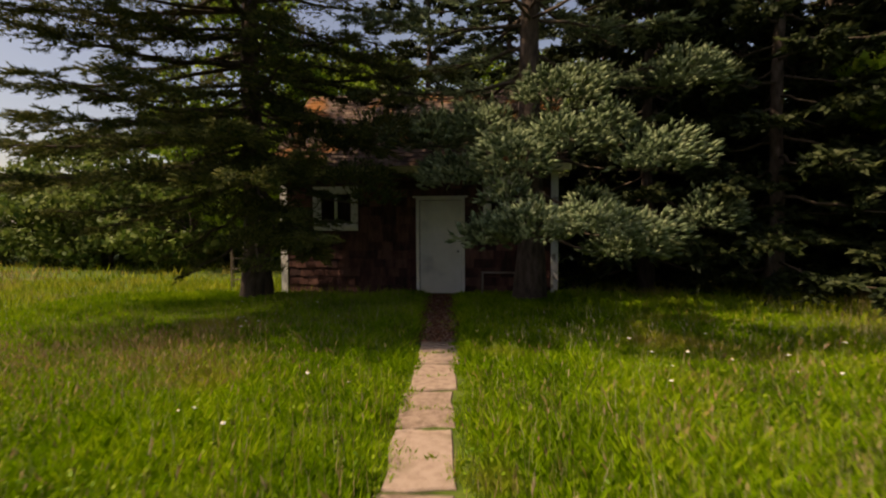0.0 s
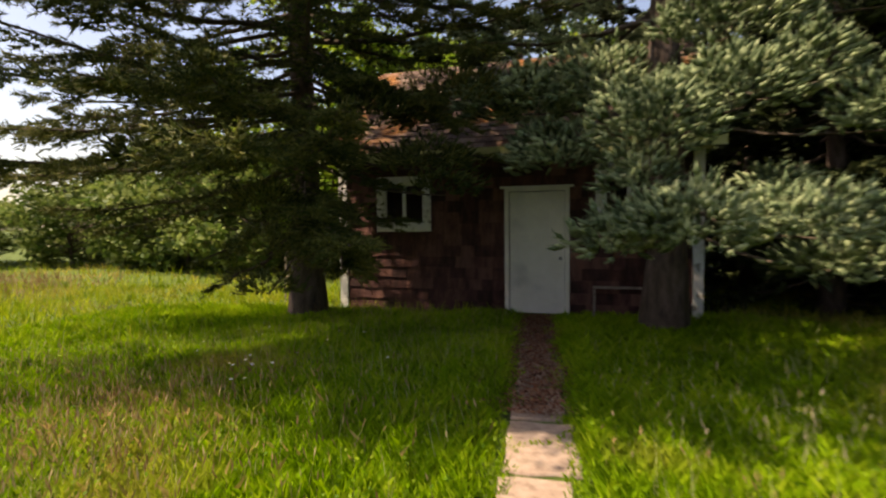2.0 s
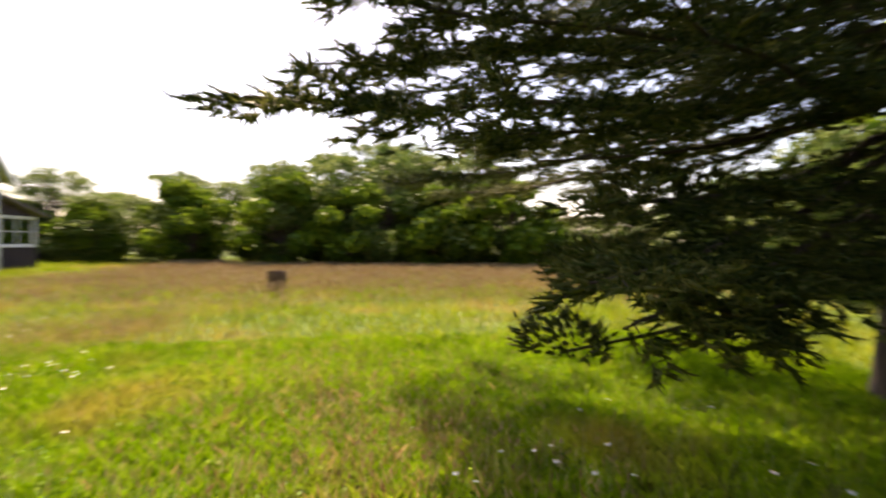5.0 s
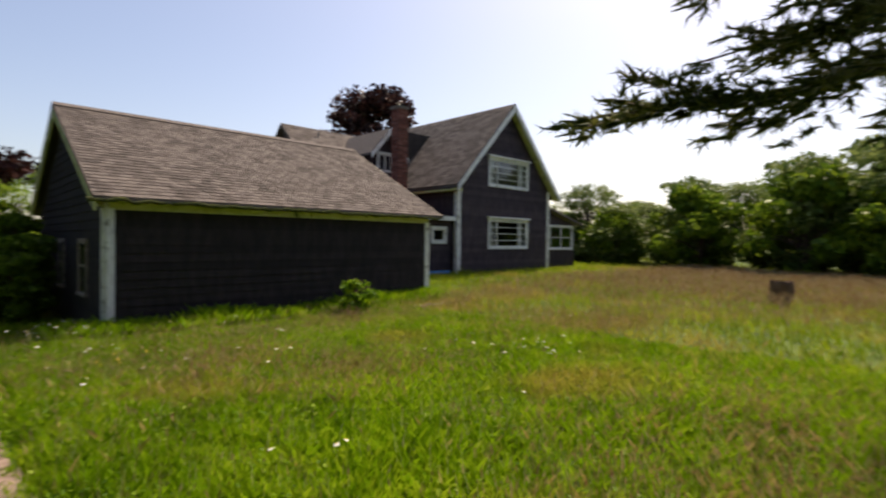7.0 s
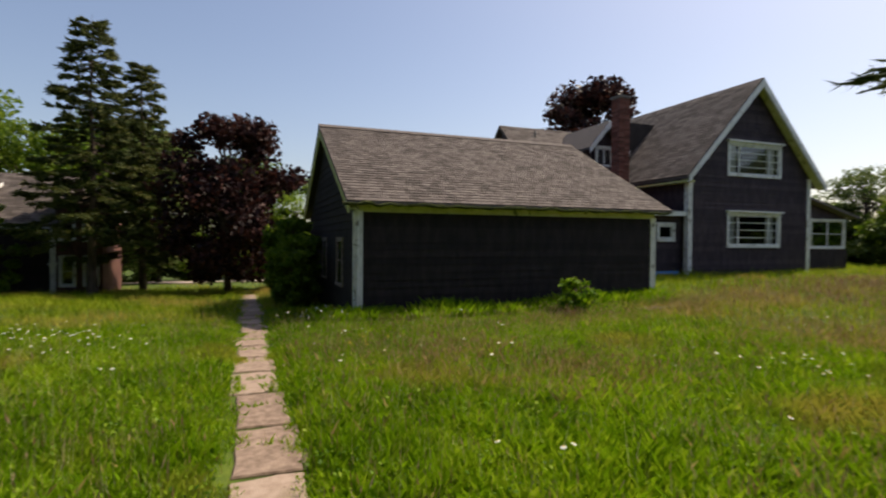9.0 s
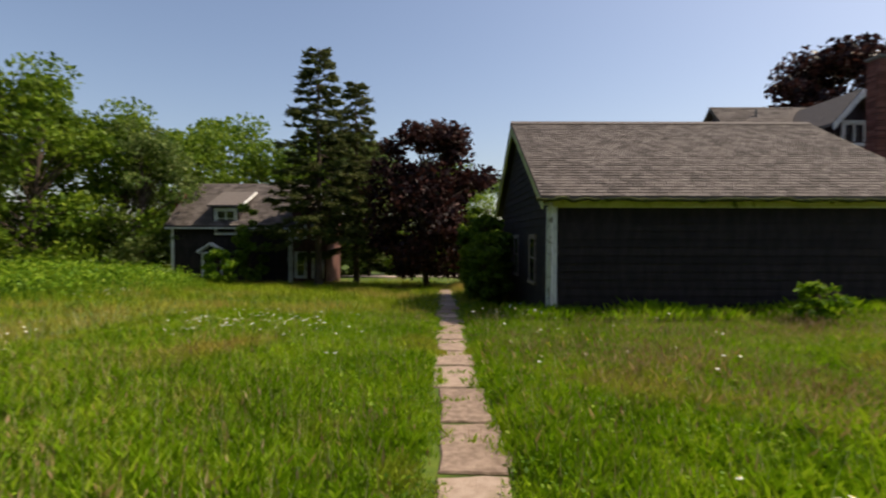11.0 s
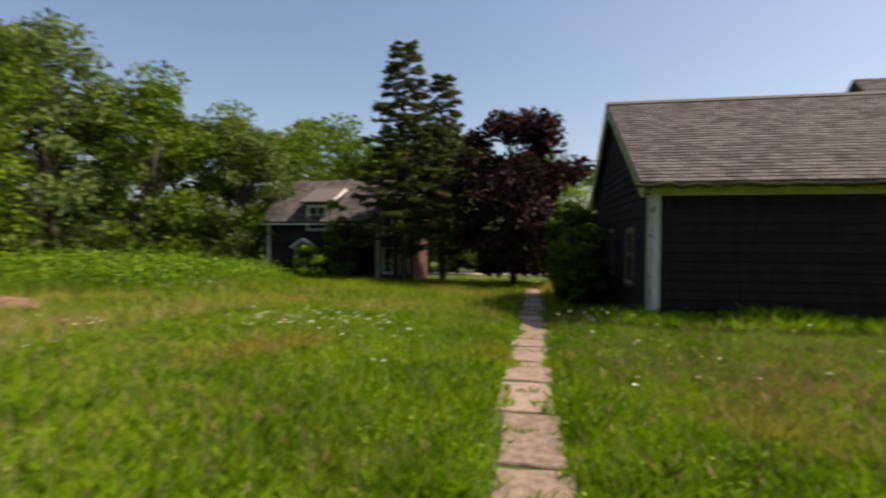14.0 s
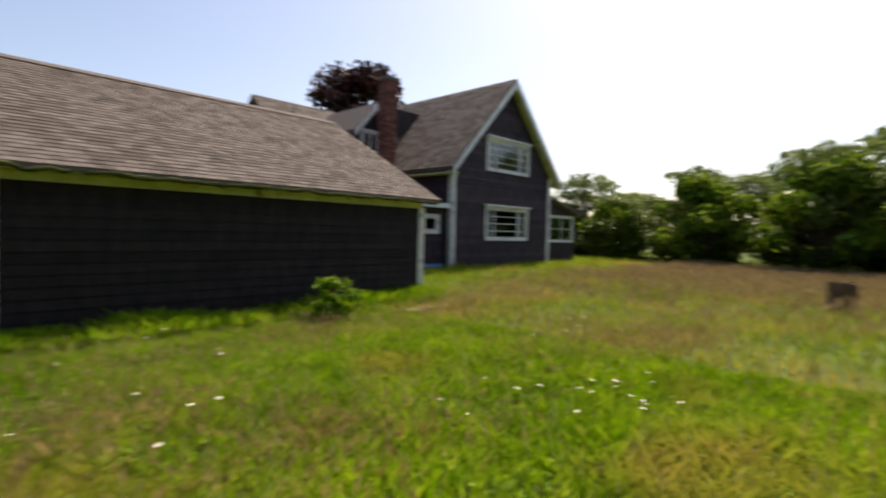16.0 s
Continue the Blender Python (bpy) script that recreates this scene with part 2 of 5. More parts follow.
def tube(points, radii, sides=6):
    """A round, tapering bar along the points."""
    p = np.asarray(points, float)
    r = np.asarray(radii, float)
    t = np.gradient(p, axis=0)
    t /= np.linalg.norm(t, axis=1, keepdims=True) + 1e-9
    up = np.where(np.abs(t[:, 2:3]) > 0.9, [[1.0, 0, 0]], [[0, 0, 1.0]])
    a = np.cross(t, up)
    a /= np.linalg.norm(a, axis=1, keepdims=True) + 1e-9
    b = np.cross(t, a)
    ang = np.linspace(0, 2 * np.pi, sides, endpoint=False)
    ring = p[:, None] + r[:, None, None] * (np.cos(ang)[None, :, None] * a[:, None] + np.sin(ang)[None, :, None] * b[:, None])
    n = len(p)
    i, j = np.meshgrid(np.arange(n - 1), np.arange(sides), indexing="ij")
    k = (j + 1) % sides
    f = np.stack([i * sides + j, i * sides + k, (i + 1) * sides + k, (i + 1) * sides + j], -1).reshape(-1, 4)
    return ring.reshape(-1, 3), f


def join(geos):
    """Several (verts, faces) arrays into one."""
    v, f, o = [], [], 0
    for gv, gf in geos:
        v.append(gv)
        f.append(gf + o)
        o += len(gv)
    return np.concatenate(v), np.concatenate(f)


def rough_ground(x, y):
    """Height of the ground: level lawn at the shed, falling towards the road, rising to the house, with a weedy bank."""
    x, y = np.asarray(x, float), np.asarray(y, float)
    back = np.clip(-y, 0, 40)
    f = np.clip((-x - 4) / 9, 0, 1)
    f = f * f * (3 - 2 * f)
    z = back * (-0.045 * (1 - f) + 0.035 * f)
    bank = np.exp(-((x - 13.0) / 4.5) ** 2 - ((y + 9.0) / 6.5) ** 2)
    z = z + 0.75 * bank
    far = np.clip((np.hypot(x + 4, y) - 45) / 60, 0, 1)
    z = z * (1 - far)
    return z + 0.03 * np.sin(x * 1.3 + 0.7 * y) * np.cos(y * 0.9 - 0.4 * x) * np.clip(np.abs(x) - 0.4, 0, 1)


def ground_z(x, y):
    return float(rough_ground(x, y))


# ---- ground ----
def build_ground():
    near = np.arange(-40, 40.01, 0.8)
    axis = np.concatenate([[-1500, -500, -200, -110, -75, -55], near, [55, 75, 110, 200, 500, 1500]])
    gx, gy = np.meshgrid(axis, axis, indexing="ij")
    v = np.stack([gx, gy, rough_ground(gx, gy)], -1).reshape(-1, 3)
    n = len(axis)
    i, j = np.meshgrid(np.arange(n - 1), np.arange(n - 1), indexing="ij")
    f = np.stack([i * n + j, (i + 1) * n + j, (i + 1) * n + j + 1, i * n + j + 1], -1).reshape(-1, 4)
    return tagged(part("ground", (v, f), SOIL, smooth=True), "rough unmown meadow ground under tall grass", "ground", kind="structure")


ground = build_ground()


# ---- walls and roofs ----
def courses(parent, x0, x1, z0, z1, y, step, mat, holes=(), top=None, name="siding_course"):
    """Overlapping siding boards along x; their lower edges stand proud towards +y or -y (sign of step)."""
    out = 1 if step > 0 else -1
    step = abs(step)
    z, n = z0, 0
    while z < z1 - 0.02:
        zt = min(z + step, z1)
        a, b = x0, x1
        if top:
            a, b = top(zt)
            if b - a < 0.1:
                break
        spans = [(a, b)]
        for h in holes:
            if h[2] < zt - 0.01 and h[3] > z + 0.01:
                spans = [s for p, q in spans for s in ((p, min(q, h[0])), (max(p, h[1]), q)) if s[1] - s[0] > 0.03]
        for p, q in spans:
            prof = [(y + out * 0.004, z), (y + out * 0.022, z), (y + out * 0.006, zt + 0.01), (y + out * 0.002, zt + 0.01)]
            part(name, prism(prof, "x", p, q), mat, parent)
        z += step
        n += 1


def slope_roof(parent, ridge, eave, a, b, thick, axis, mat, name="roof"):
    """One roof slope: ridge and eave as (across, z); it runs from a to b along the axis."""
    poly = [ridge, eave, (eave[0], eave[1] - thick), (ridge[0], ridge[1] - thick * 1.2)]
    return part(name, prism(poly, axis, a, b), mat, parent)


def shingles(roof, ridge, eave, a, b, axis, tab, step, mat, mat_rest, single):
    """Rows of tabs on a slope, each lifted at its lower edge; those of the rows under `single` are objects of their own."""
    r, e = np.array(ridge, float), np.array(eave, float)
    length = np.linalg.norm(r - e)
    along, up = (r - e) / length, np.array([-(r - e)[1], (r - e)[0]]) / length
    if up[1] < 0:
        up = -up
    rows = int(length / step)
    rest_v, rest_f, shared = [], [], {}
    for k in range(rows):
        lo = e + along * (k * step)
        hi = e + along * min((k + 1) * step + 0.02, length)
        off = (k % 2) * tab * 0.5 + rng.uniform(-0.02, 0.02)
        s = a - off
        while s < b - 0.02:
            p, q = max(s + 0.004, a), min(s + tab - 0.004, b)
            s += tab
            if q - p < 0.03:
                continue
            lift = 0.012 + rng.uniform(0, 0.006)
            c = [lo + up * 0.003, lo + up * lift, hi + up * 0.004]
            put = (lambda t, w: (t, w[0], w[1])) if axis == "x" else (lambda t, w: (w[0], t, w[1]))
            v = [put(p, c[0]), put(p, c[1]), put(p, c[2]), put(q, c[0]), put(q, c[1]), put(q, c[2])]
            f = [(0, 1, 4, 3), (1, 2, 5, 4), (0, 2, 1), (3, 4, 5)]
            if k < single:
                part("shingle", (v, f), mat, roof)
            else:
                o = len(rest_v)
                rest_v += v
                rest_f += [tuple(i + o for i in g) for g in f]
    if rest_v:
        part("shingle_field", (rest_v, rest_f), mat_rest, roof, kind="stuff")


def window(parent, x0, x1, z0, z1, y, out, trim=0.1, bars_x=(), bars_z=(), head=False, curtain=False, name="window"):
    """A window in a wall along x whose face is at y and looks to out (+1 or -1). The size is that of the opening."""
    w = part(name, merge(box(x0 - trim, x0, y, y + out * 0.035, z0 - trim, z1 + trim), box(x1, x1 + trim, y, y + out * 0.035, z0 - trim, z1 + trim),
                         box(x0, x1, y, y + out * 0.035, z1, z1 + trim), box(x0 - 0.02, x1 + 0.02, y, y + out * 0.06, z0 - trim, z0)), WHITE, parent, "white painted window trim")
    if head:
        part("head_moulding", box(x0 - trim - 0.06, x1 + trim + 0.06, y, y + out * 0.13, z1 + trim, z1 + trim + 0.07), WHITE, w)
    yi = y - out * 0.05
    s = 0.045
    part("sash", merge(box(x0, x0 + s, yi, y, z0, z1), box(x1 - s, x1, yi, y, z0, z1), box(x0 + s, x1 - s, yi, y, z0, z0 + s), box(x0 + s, x1 - s, yi, y, z1 - s, z1)), WHITE, w)
    for b in bars_x:
        part("mullion", box(b - 0.03, b + 0.03, yi, y - out * 0.004, z0 + s, z1 - s), WHITE, w)
    for b in bars_z:
        part("glazing_bar", box(x0 + s, x1 - s, yi + out * 0.01, y - out * 0.012, b - 0.014, b + 0.014), WHITE, w)
    edges = [x0 + s, *bars_x, x1 - s]
    for p, q in zip(edges, edges[1:]):
        g = part("pane", box(p + 0.01, q - 0.01, y - out * 0.034, y - out * 0.03, z0 + s, z1 - s), GLASS, w)
        g.visible_shadow = False
    if curtain:
        for p, q in ((x0 + s, x0 + 0.2 * (x1 - x0)), (x1 - 0.2 * (x1 - x0), x1 - s)):
            n = 12
            xs = np.linspace(p, q, n)
            ys = y - out * (0.16 + 0.02 * np.cos(np.arange(n) * np.pi))
            v = [(a, b, z0) for a, b in zip(xs, ys)] + [(a, b, z1) for a, b in zip(xs, ys)]
            part("curtain", (v, [(i, i + 1, n + i + 1, n + i) for i in range(n - 1)]), CURTAIN, w)
    return w


# ---- garage ----
GX0, GX1, GY, GB = -9.4, -1.95, -4.0, -11.9
garage = thing("garage", pose(0, 0, 0), "long dark-shingled garage with grey asphalt roof and white corner boards", "garage")
G_EAVE, G_RIDGE = (-3.72, 2.20), (-8.0, 4.50)
part("wall", merge(box(GX0, GX1, GY - 0.15, GY, -0.4, 2.12), box(GX0, GX1, GB, GB + 0.15, -0.6, 2.12), box(GX0, GX0 + 0.15, GB + 0.15, GY - 0.15, -0.6, 2.12),
                   prism([(GB, 2.12), (GY, 2.12), (-8.0, 4.33)], "x", GX0, GX0 + 0.15)), SIDING, garage)
east = part("gable_wall", prism([(GB + 0.15, -0.6), (GY - 0.15, -0.6), (GY - 0.15, 2.12), (-8.0, 4.33), (GB + 0.15, 2.12)], "x", GX1 - 0.15, GX1), SIDING, garage)
courses(garage, GX0 + 0.13, GX1 - 0.13, -0.15, 2.0, GY, 0.155, SIDING)
for k in range(26):
    z = -0.2 + 0.17 * k
    top = z + 0.17
    half = (GY - GB) / 2 if top < 2.12 else (GY - GB) / 2 * (4.33 - top) / 2.21
    if half > 0.1:
        mid = (GY + GB) / 2
        prof = [(GX1 + 0.004, z), (GX1 + 0.022, z), (GX1 + 0.004, top + 0.01)]
        part("siding_course", prism(prof, "y", mid - half + 0.02, mid + half - 0.14), SIDING, garage)
part("corner_board", merge(box(GX1 - 0.14, GX1 + 0.03, GY, GY + 0.035, -0.2, 2.02, 0.006), box(GX1, GX1 + 0.035, GY - 0.13, GY - 0.002, -0.2, 2.02)), WHITE, garage, "white corner board with peeling paint")
part("corner_board", box(GX0 - 0.03, GX0 + 0.14, GY, GY + 0.035, -0.1, 2.02, 0.006), WHITE, garage, "white corner board")
part("downspout", tube([(GX1 - 0.02, GY + 0.07, 2.1), (GX1 - 0.02, GY + 0.075, 1.0), (GX1 - 0.02, GY + 0.07, -0.1)], [0.03] * 3, 8), WHITE, garage)
part("frieze_board", box(GX0 + 0.02, GX1 + 0.02, GY + 0.002, GY + 0.03, 2.0, 2.12), CREAM, garage, "mossy cream frieze board")
part("soffit", box(GX0 - 0.25, GX1 + 0.18, GY + 0.002, -3.74, 2.125, 2.15), CREAM, garage, "mossy cream soffit")
g_roof = slope_roof(garage, G_RIDGE, G_EAVE, GX0 - 0.3, GX1 + 0.22, 0.07, "x", ROOF)
shingles(g_roof, G_RIDGE, G_EAVE, GX0 - 0.3, GX1 + 0.22, "x", 0.2, 0.145, ROOF, ROOF_MIX, 7)
slope_roof(garage, (-8.0, 4.50), (-12.25, 2.20), GX0 - 0.3, GX1 + 0.22, 0.07, "x", ROOF, "back_roof")
for s, e in ((1, -3.74), (-1, -12.23)):
    part("rake_board", prism([(-8.0, 4.42), (e, 2.13), (e, 1.96), (-8.0, 4.22)], "x", GX1 + 0.165, GX1 + 0.205), CREAM, garage, "pale rake board under the roof edge")
part("rake_soffit", prism([(-8.0, 4.30), (-3.8, 2.05), (-3.8, 2.03), (-8.0, 4.27)], "x", GX1 + 0.024, GX1 + 0.165), CREAM, garage)
part("ridge_cap", prism([(-8.2, 4.43), (-8.0, 4.535), (-7.8, 4.43), (-8.0, 4.50)], "x", GX0 - 0.3, GX1 + 0.22), ROOF, garage)
moss_x = np.linspace(GX0 - 0.2, GX1 + 0.3, 60)
part("gutter_moss", tube(np.stack([moss_x, -3.73 + rng.normal(0, 0.008, 60), 2.145 + rng.normal(0, 0.012, 60)], -1), 0.028 + 0.022 * rng.random(60), 5), MOSS, garage, "ragged moss along the roof edge")
def side_window(parent, x, y0, y1, z0, z1):
    w = part("window", merge(box(x, x + 0.05, y0, y0 + 0.1, z0, z1), box(x, x + 0.05, y1 - 0.1, y1, z0, z1), box(x, x + 0.05, y0 + 0.1, y1 - 0.1, z1 - 0.1, z1), box(x, x + 0.07, y0 - 0.03, y1 + 0.03, z0 - 0.06, z0)), WOOD, parent, "grey weathered side window")
    part("pane", box(x + 0.024, x + 0.028, y0 + 0.1, y1 - 0.1, z0, z1 - 0.1), GLASS, w)
    part("glazing_bar", box(x + 0.022, x + 0.04, y0 + 0.1, y1 - 0.1, (z0 + z1) / 2 - 0.02, (z0 + z1) / 2 + 0.02), WOOD, w)
    return w
side_window(garage, GX1, -6.1, -5.3, 0.45, 1.5)
side_window(garage, GX1, -8.6, -7.8, 0.45, 1.5)

# ---- farmhouse ----
HX0, HX1, HY, HB, HM = -20.53, -14.35, -7.7, -18.0, -17.44
house = thing("farmhouse", pose(0, 0, 0), "two-storey plum-dark shingled farmhouse with white trim and grey roof", "house")
low, high = (-18.92, -16.17, 1.33, 2.42), (-18.92, -16.17, 3.93, 4.98)
holes = [(h[0] + 0.1, h[1] - 0.1, h[2], h[3]) for h in (low, high)]
part("wall", wall_cells(HX0, HX1, -0.3, 3.85, HY - 0.18, HY, [(holes[0][0], holes[0][1], holes[0][2], holes[0][3])]), HOUSE_SIDING, house)
def gable_at(z):
    k = (7.12 - z) / (7.12 - 3.85)
    return HM - 3.09 * k, HM + 3.09 * k
gz = [3.85, 3.93, 4.98, 7.12]
for a, b in zip(gz, gz[1:]):
    (p, q), (r, s) = gable_at(a), gable_at(b)
    cells = [[(p, a), (q, a), (s, b), (r, b)]] if a != 3.93 else [[(p, a), (holes[1][0], a), (holes[1][0], b), (r, b)], [(holes[1][1], a), (q, a), (s, b), (holes[1][1], b)]]
    for c in cells:
        part("gable_wall", prism(c if b < 7.1 else c[:3], "y", HY - 0.18, HY), HOUSE_SIDING, house)
part("wall", merge(box(HX1 - 0.18, HX1, HB, HY - 0.18, -0.3, 3.85), box(HX0, HX0 + 0.18, HB, HY - 0.18, -0.3, 3.85), box(HX0, HX1, HB, HB - 0.18, -0.3, 3.85)), HOUSE_SIDING, house)
part("inner_floor", merge(box(HX0 + 0.18, HX1 - 0.18, HB, HY - 0.18, 3.2, 3.4), box(HX0 + 0.18, HX1 - 0.18, HB, HY - 0.18, 0.3, 0.4), box(HX0 + 0.18, HX1 - 0.18, HY - 4.2, HY - 4.0, 0.4, 6.5)), DARKROOM, house)
wide = [(h[0] - 0.02, h[1] + 0.02, h[2] - 0.1, h[3] + 0.12) for h in holes]
courses(house, HX0 + 0.12, HX1 - 0.12, -0.05, 3.85, HY, 0.165, HOUSE_SIDING, wide)
courses(house, 0, 0, 3.85, 7.08, HY, 0.165, HOUSE_SIDING, wide, top=lambda z: (gable_at(z)[0] + 0.02, gable_at(z)[1] - 0.02))
for k in range(23):
    z = -0.05 + 0.17 * k
    part("siding_course", prism([(HX1 + 0.004, z), (HX1 + 0.022, z), (HX1 + 0.004, z + 0.18)], "y", HB, HY - 0.13), HOUSE_SIDING, house)
for c in (HX0, HX1):
    s = 1 if c == HX1 else -1
    part("corner_board", merge(box(c - s * 0.16, c + s * 0.035, HY, HY + 0.04, 0.0, 3.9), box(c, c + s * 0.035, HY - 0.15, HY - 0.002, 0.0, 3.9)), WHITE, house, "white corner board")
for hole, rows in ((holes[0], (1.6, 1.88, 2.15)), (holes[1], (4.2, 4.46, 4.72))):
    x0, x1, z0, z1 = hole
    window(house, x0, x1, z0, z1, HY, 1, 0.1, (x0 + 0.5, x1 - 0.5), rows, head=True, curtain=True)
roof_e = part("roof", prism([(HM, 7.42), (-13.95, 3.72), (-13.95, 3.60), (HM, 7.27)], "y", HB - 0.3, HY + 0.38), ROOF, house)
roof_w = part("roof", prism([(HM, 7.42), (-20.95, 3.68), (-20.95, 3.56), (HM, 7.27)], "y", HB - 0.3, HY + 0.38), ROOF, house)
part("dormer_roof", prism([(-18.2, 6.6), (-21.5, 4.95), (-21.5, 4.8), (-18.2, 6.45)], "y", HB + 1.0, HY - 1.2), ROOF, house)
part("dormer_wall", box(-21.2, -18.6, HB + 1.3, HY - 1.5, 3.8, 4.85), HOUSE_SIDING, house)
part("dormer_rake", prism([(-18.2, 6.6), (-21.55, 4.92), (-21.55, 4.7), (-18.2, 6.4)], "y", HY - 1.2, HY - 1.15), WHITE, house)
for e, z in ((-13.98, 3.70), (-20.93, 3.66)):
    part("rake_board", prism([(HM, 7.37), (e, z), (e, z - 0.24), (HM, 7.08)], "y", HY + 0.34, HY + 0.40), WHITE, house, "white rake board")
    part("rake_soffit", prism([(HM, 7.23), (e, z - 0.16), (e, z - 0.18), (HM, 7.20)], "y", HY + 0.03, HY + 0.34), CREAM, house)
part("eave_soffit", box(HX1 + 0.01, -13.97, HB, HY + 0.3, 3.50, 3.56), CREAM, house)
shingles(roof_e, (HM, 7.42), (-13.95, 3.72), HB - 0.3, HY + 0.38, "y", 0.33, 0.17, ROOF, ROOF_MIX, 0)
# sun porch on the far side
part("porch_wall", merge(box(-24.0, -20.6, -8.55, -8.4, 0.0, 1.15), box(-24.0, -23.85, -14.0, -8.55, 0.0, 1.15)), HOUSE_SIDING, house)
part("porch_roof", prism([(-20.55, 3.45), (-24.3, 2.55), (-24.3, 2.45), (-20.55, 3.35)], "y", -14.2, -8.1), ROOF, house)
part("porch_gable", prism([(-20.6, 2.45), (-24.0, 2.45), (-20.6, 3.3)], "y", -8.5, -8.42), HOUSE_SIDING, house)
part("porch_floor", box(-24.0, -20.6, -14.0, -8.4, -0.1, 0.05), WOOD, house)
window(house, -23.8, -20.75, 1.25, 2.35, -8.42, 1, 0.08, (-22.8, -21.8), (1.8,), name="porch_window")
# low link and the wing behind
link = part("link_wall", wall_cells(-14.33, -10.2, -0.1, 2.35, -8.15, -8.0, [(-13.95, -13.35, 1.55, 2.0)]), HOUSE_SIDING, house)
courses(house, -14.32, -10.2, 0.2, 2.3, -8.0, 0.165, HOUSE_SIDING, [(-14.08, -13.22, 1.42, 2.13)])
window(house, -13.95, -13.35, 1.55, 2.0, -8.0, 1, 0.11)
part("link_roof", prism([(-11.2, 3.0), (-7.75, 2.5), (-7.75, 2.4), (-11.2, 2.85)], "x", -14.3, -9.9), ROOF, house)
part("link_fascia", box(-14.3, -9.9, -7.77, -7.72, 2.33, 2.49), WHITE, house)
part("blue_board", box(-14.2, -10.9, -7.97, -7.9, 0.28, 0.40), BLUE, house, "bright blue painted board along the wall foot")
part("door_step", box(-13.9, -10.8, -7.88, -7.4, 0.0, 0.2), WOOD, house)
part("wing_wall", merge(box(-14.34, -10.4, -11.3, -11.15, 0, 3.6), box(-10.55, -10.4, -17.0, -11.3, 0, 3.6), prism([(-17.0, 3.6), (-11.2, 3.6), (-14.1, 6.2)], "x", -10.55, -10.4)), HOUSE_SIDING, house)
wing = part("wing_roof", prism([(-14.1, 6.45), (-10.85, 3.45), (-10.85, 3.33), (-14.1, 6.3)], "x", -16.5, -10.2), ROOF, house)
shingles(wing, (-14.1, 6.45), (-10.85, 3.45), -14.2, -10.2, "x", 0.33, 0.17, ROOF, ROOF_MIX, 0)
part("wing_roof_back", prism([(-14.1, 6.45), (-17.3, 3.45), (-17.3, 3.33), (-14.1, 6.3)], "x", -16.5, -10.2), ROOF, house)
part("vent_pipe", tube([(-11.7, -13.6, 5.8), (-11.7, -13.6, 6.25)], [0.04, 0.04], 8), METAL, house)
part("dormer_wall", merge(box(-13.7, -12.9, -11.05, -10.9, 3.6, 4.55), box(-13.85, -12.75, -11.6, -11.06, 3.6, 5.25), prism([(-13.95, 5.2), (-12.65, 5.2), (-13.3, 5.95)], "y", -11.05, -10.95)), HOUSE_SIDING, house)
for s in (-1, 1):
    part("dormer_roof", prism([(-13.3, 6.2), (-13.3 + s * 0.95, 5.1), (-13.3 + s * 0.95, 5.0), (-13.3, 6.08)], "y", -13.6, -10.6), ROOF, house)
    part("dormer_rake", prism([(-13.3, 6.16), (-13.3 + s * 0.95, 5.06), (-13.3 + s * 0.95, 4.86), (-13.3, 5.93)], "y", -10.6, -10.55), WHITE, house, "white dormer rake board")
window(house, -13.65, -12.95, 4.5, 5.15, -10.93, 1, 0.09, (-13.3,), name="dormer_window")


def chimney(parent, x0, x1, y0, y1, z0, z1, rows_z):
    c = part("chimney", box(x0 + 0.012, x1 - 0.012, y0 + 0.012, y1 - 0.012, z0, z1 - 0.02), MORTAR, parent, "red brick chimney stack")
    z, k = rows_z, 0
    while z < z1 - 0.06:
        n = 2
        w = (x1 - x0) / n
        for i in range(n):
            part("brick", box(x0 + i * w + 0.005, x0 + (i + 1) * w - 0.005, y1 - 0.1, y1, z, z + 0.062), BRICK, c)
        part("brick", box(x1 - 0.1, x1 + 0.002, y0, y1 - 0.105, z, z + 0.062), BRICK, c)
        part("brick", box(x0 - 0.002, x0 + 0.1, y0, y1 - 0.105, z, z + 0.062), BRICK, c)
        z += 0.074
        k += 1
    part("cap", box(x0 - 0.04, x1 + 0.04, y0 - 0.04, y1 + 0.04, z1 - 0.03, z1 + 0.05), MORTAR, c)
    return c
chimney(house, -13.15, -12.68, -9.75, -9.3, 0.2, 6.75, 2.7)

# ---- cottage by the road ----
CZ = -0.95
cottage = thing("cottage", pose(7.15, -18.2, CZ), "small dark-shingled cottage with a dormer and a pedimented porch door", "cottage")
courses(cottage, 0.1, 5.5, -0.3, 2.85, 0, 0.2, SIDING, [(3.2, 4.2, -1, 1.75), (2.45, 3.7, 2.4, 3)])
gable = [(-4.85, -0.5), (-0.15, -0.5), (-0.15, 2.9), (-2.5, 4.8), (-4.85, 2.9)]
part("wall", merge(wall_cells(0, 5.6, -0.5, 2.9, -0.15, 0, [(3.3, 4.1, -0.4, 1.6)]), box(0, 5.6, -5.0, -4.85, -0.5, 2.9), prism(gable, "x", 0, 0.15), prism(gable, "x", 5.45, 5.6)), SIDING, cottage)
c_roof = part("roof", prism([(-2.5, 5.1), (0.3, 2.88), (0.3, 2.79), (-2.5, 4.97)], "x", -0.2, 5.8), ROOF, cottage)
part("roof", prism([(-2.5, 5.1), (-5.3, 2.88), (-5.3, 2.79), (-2.5, 4.97)], "x", -0.2, 5.8), ROOF, cottage)
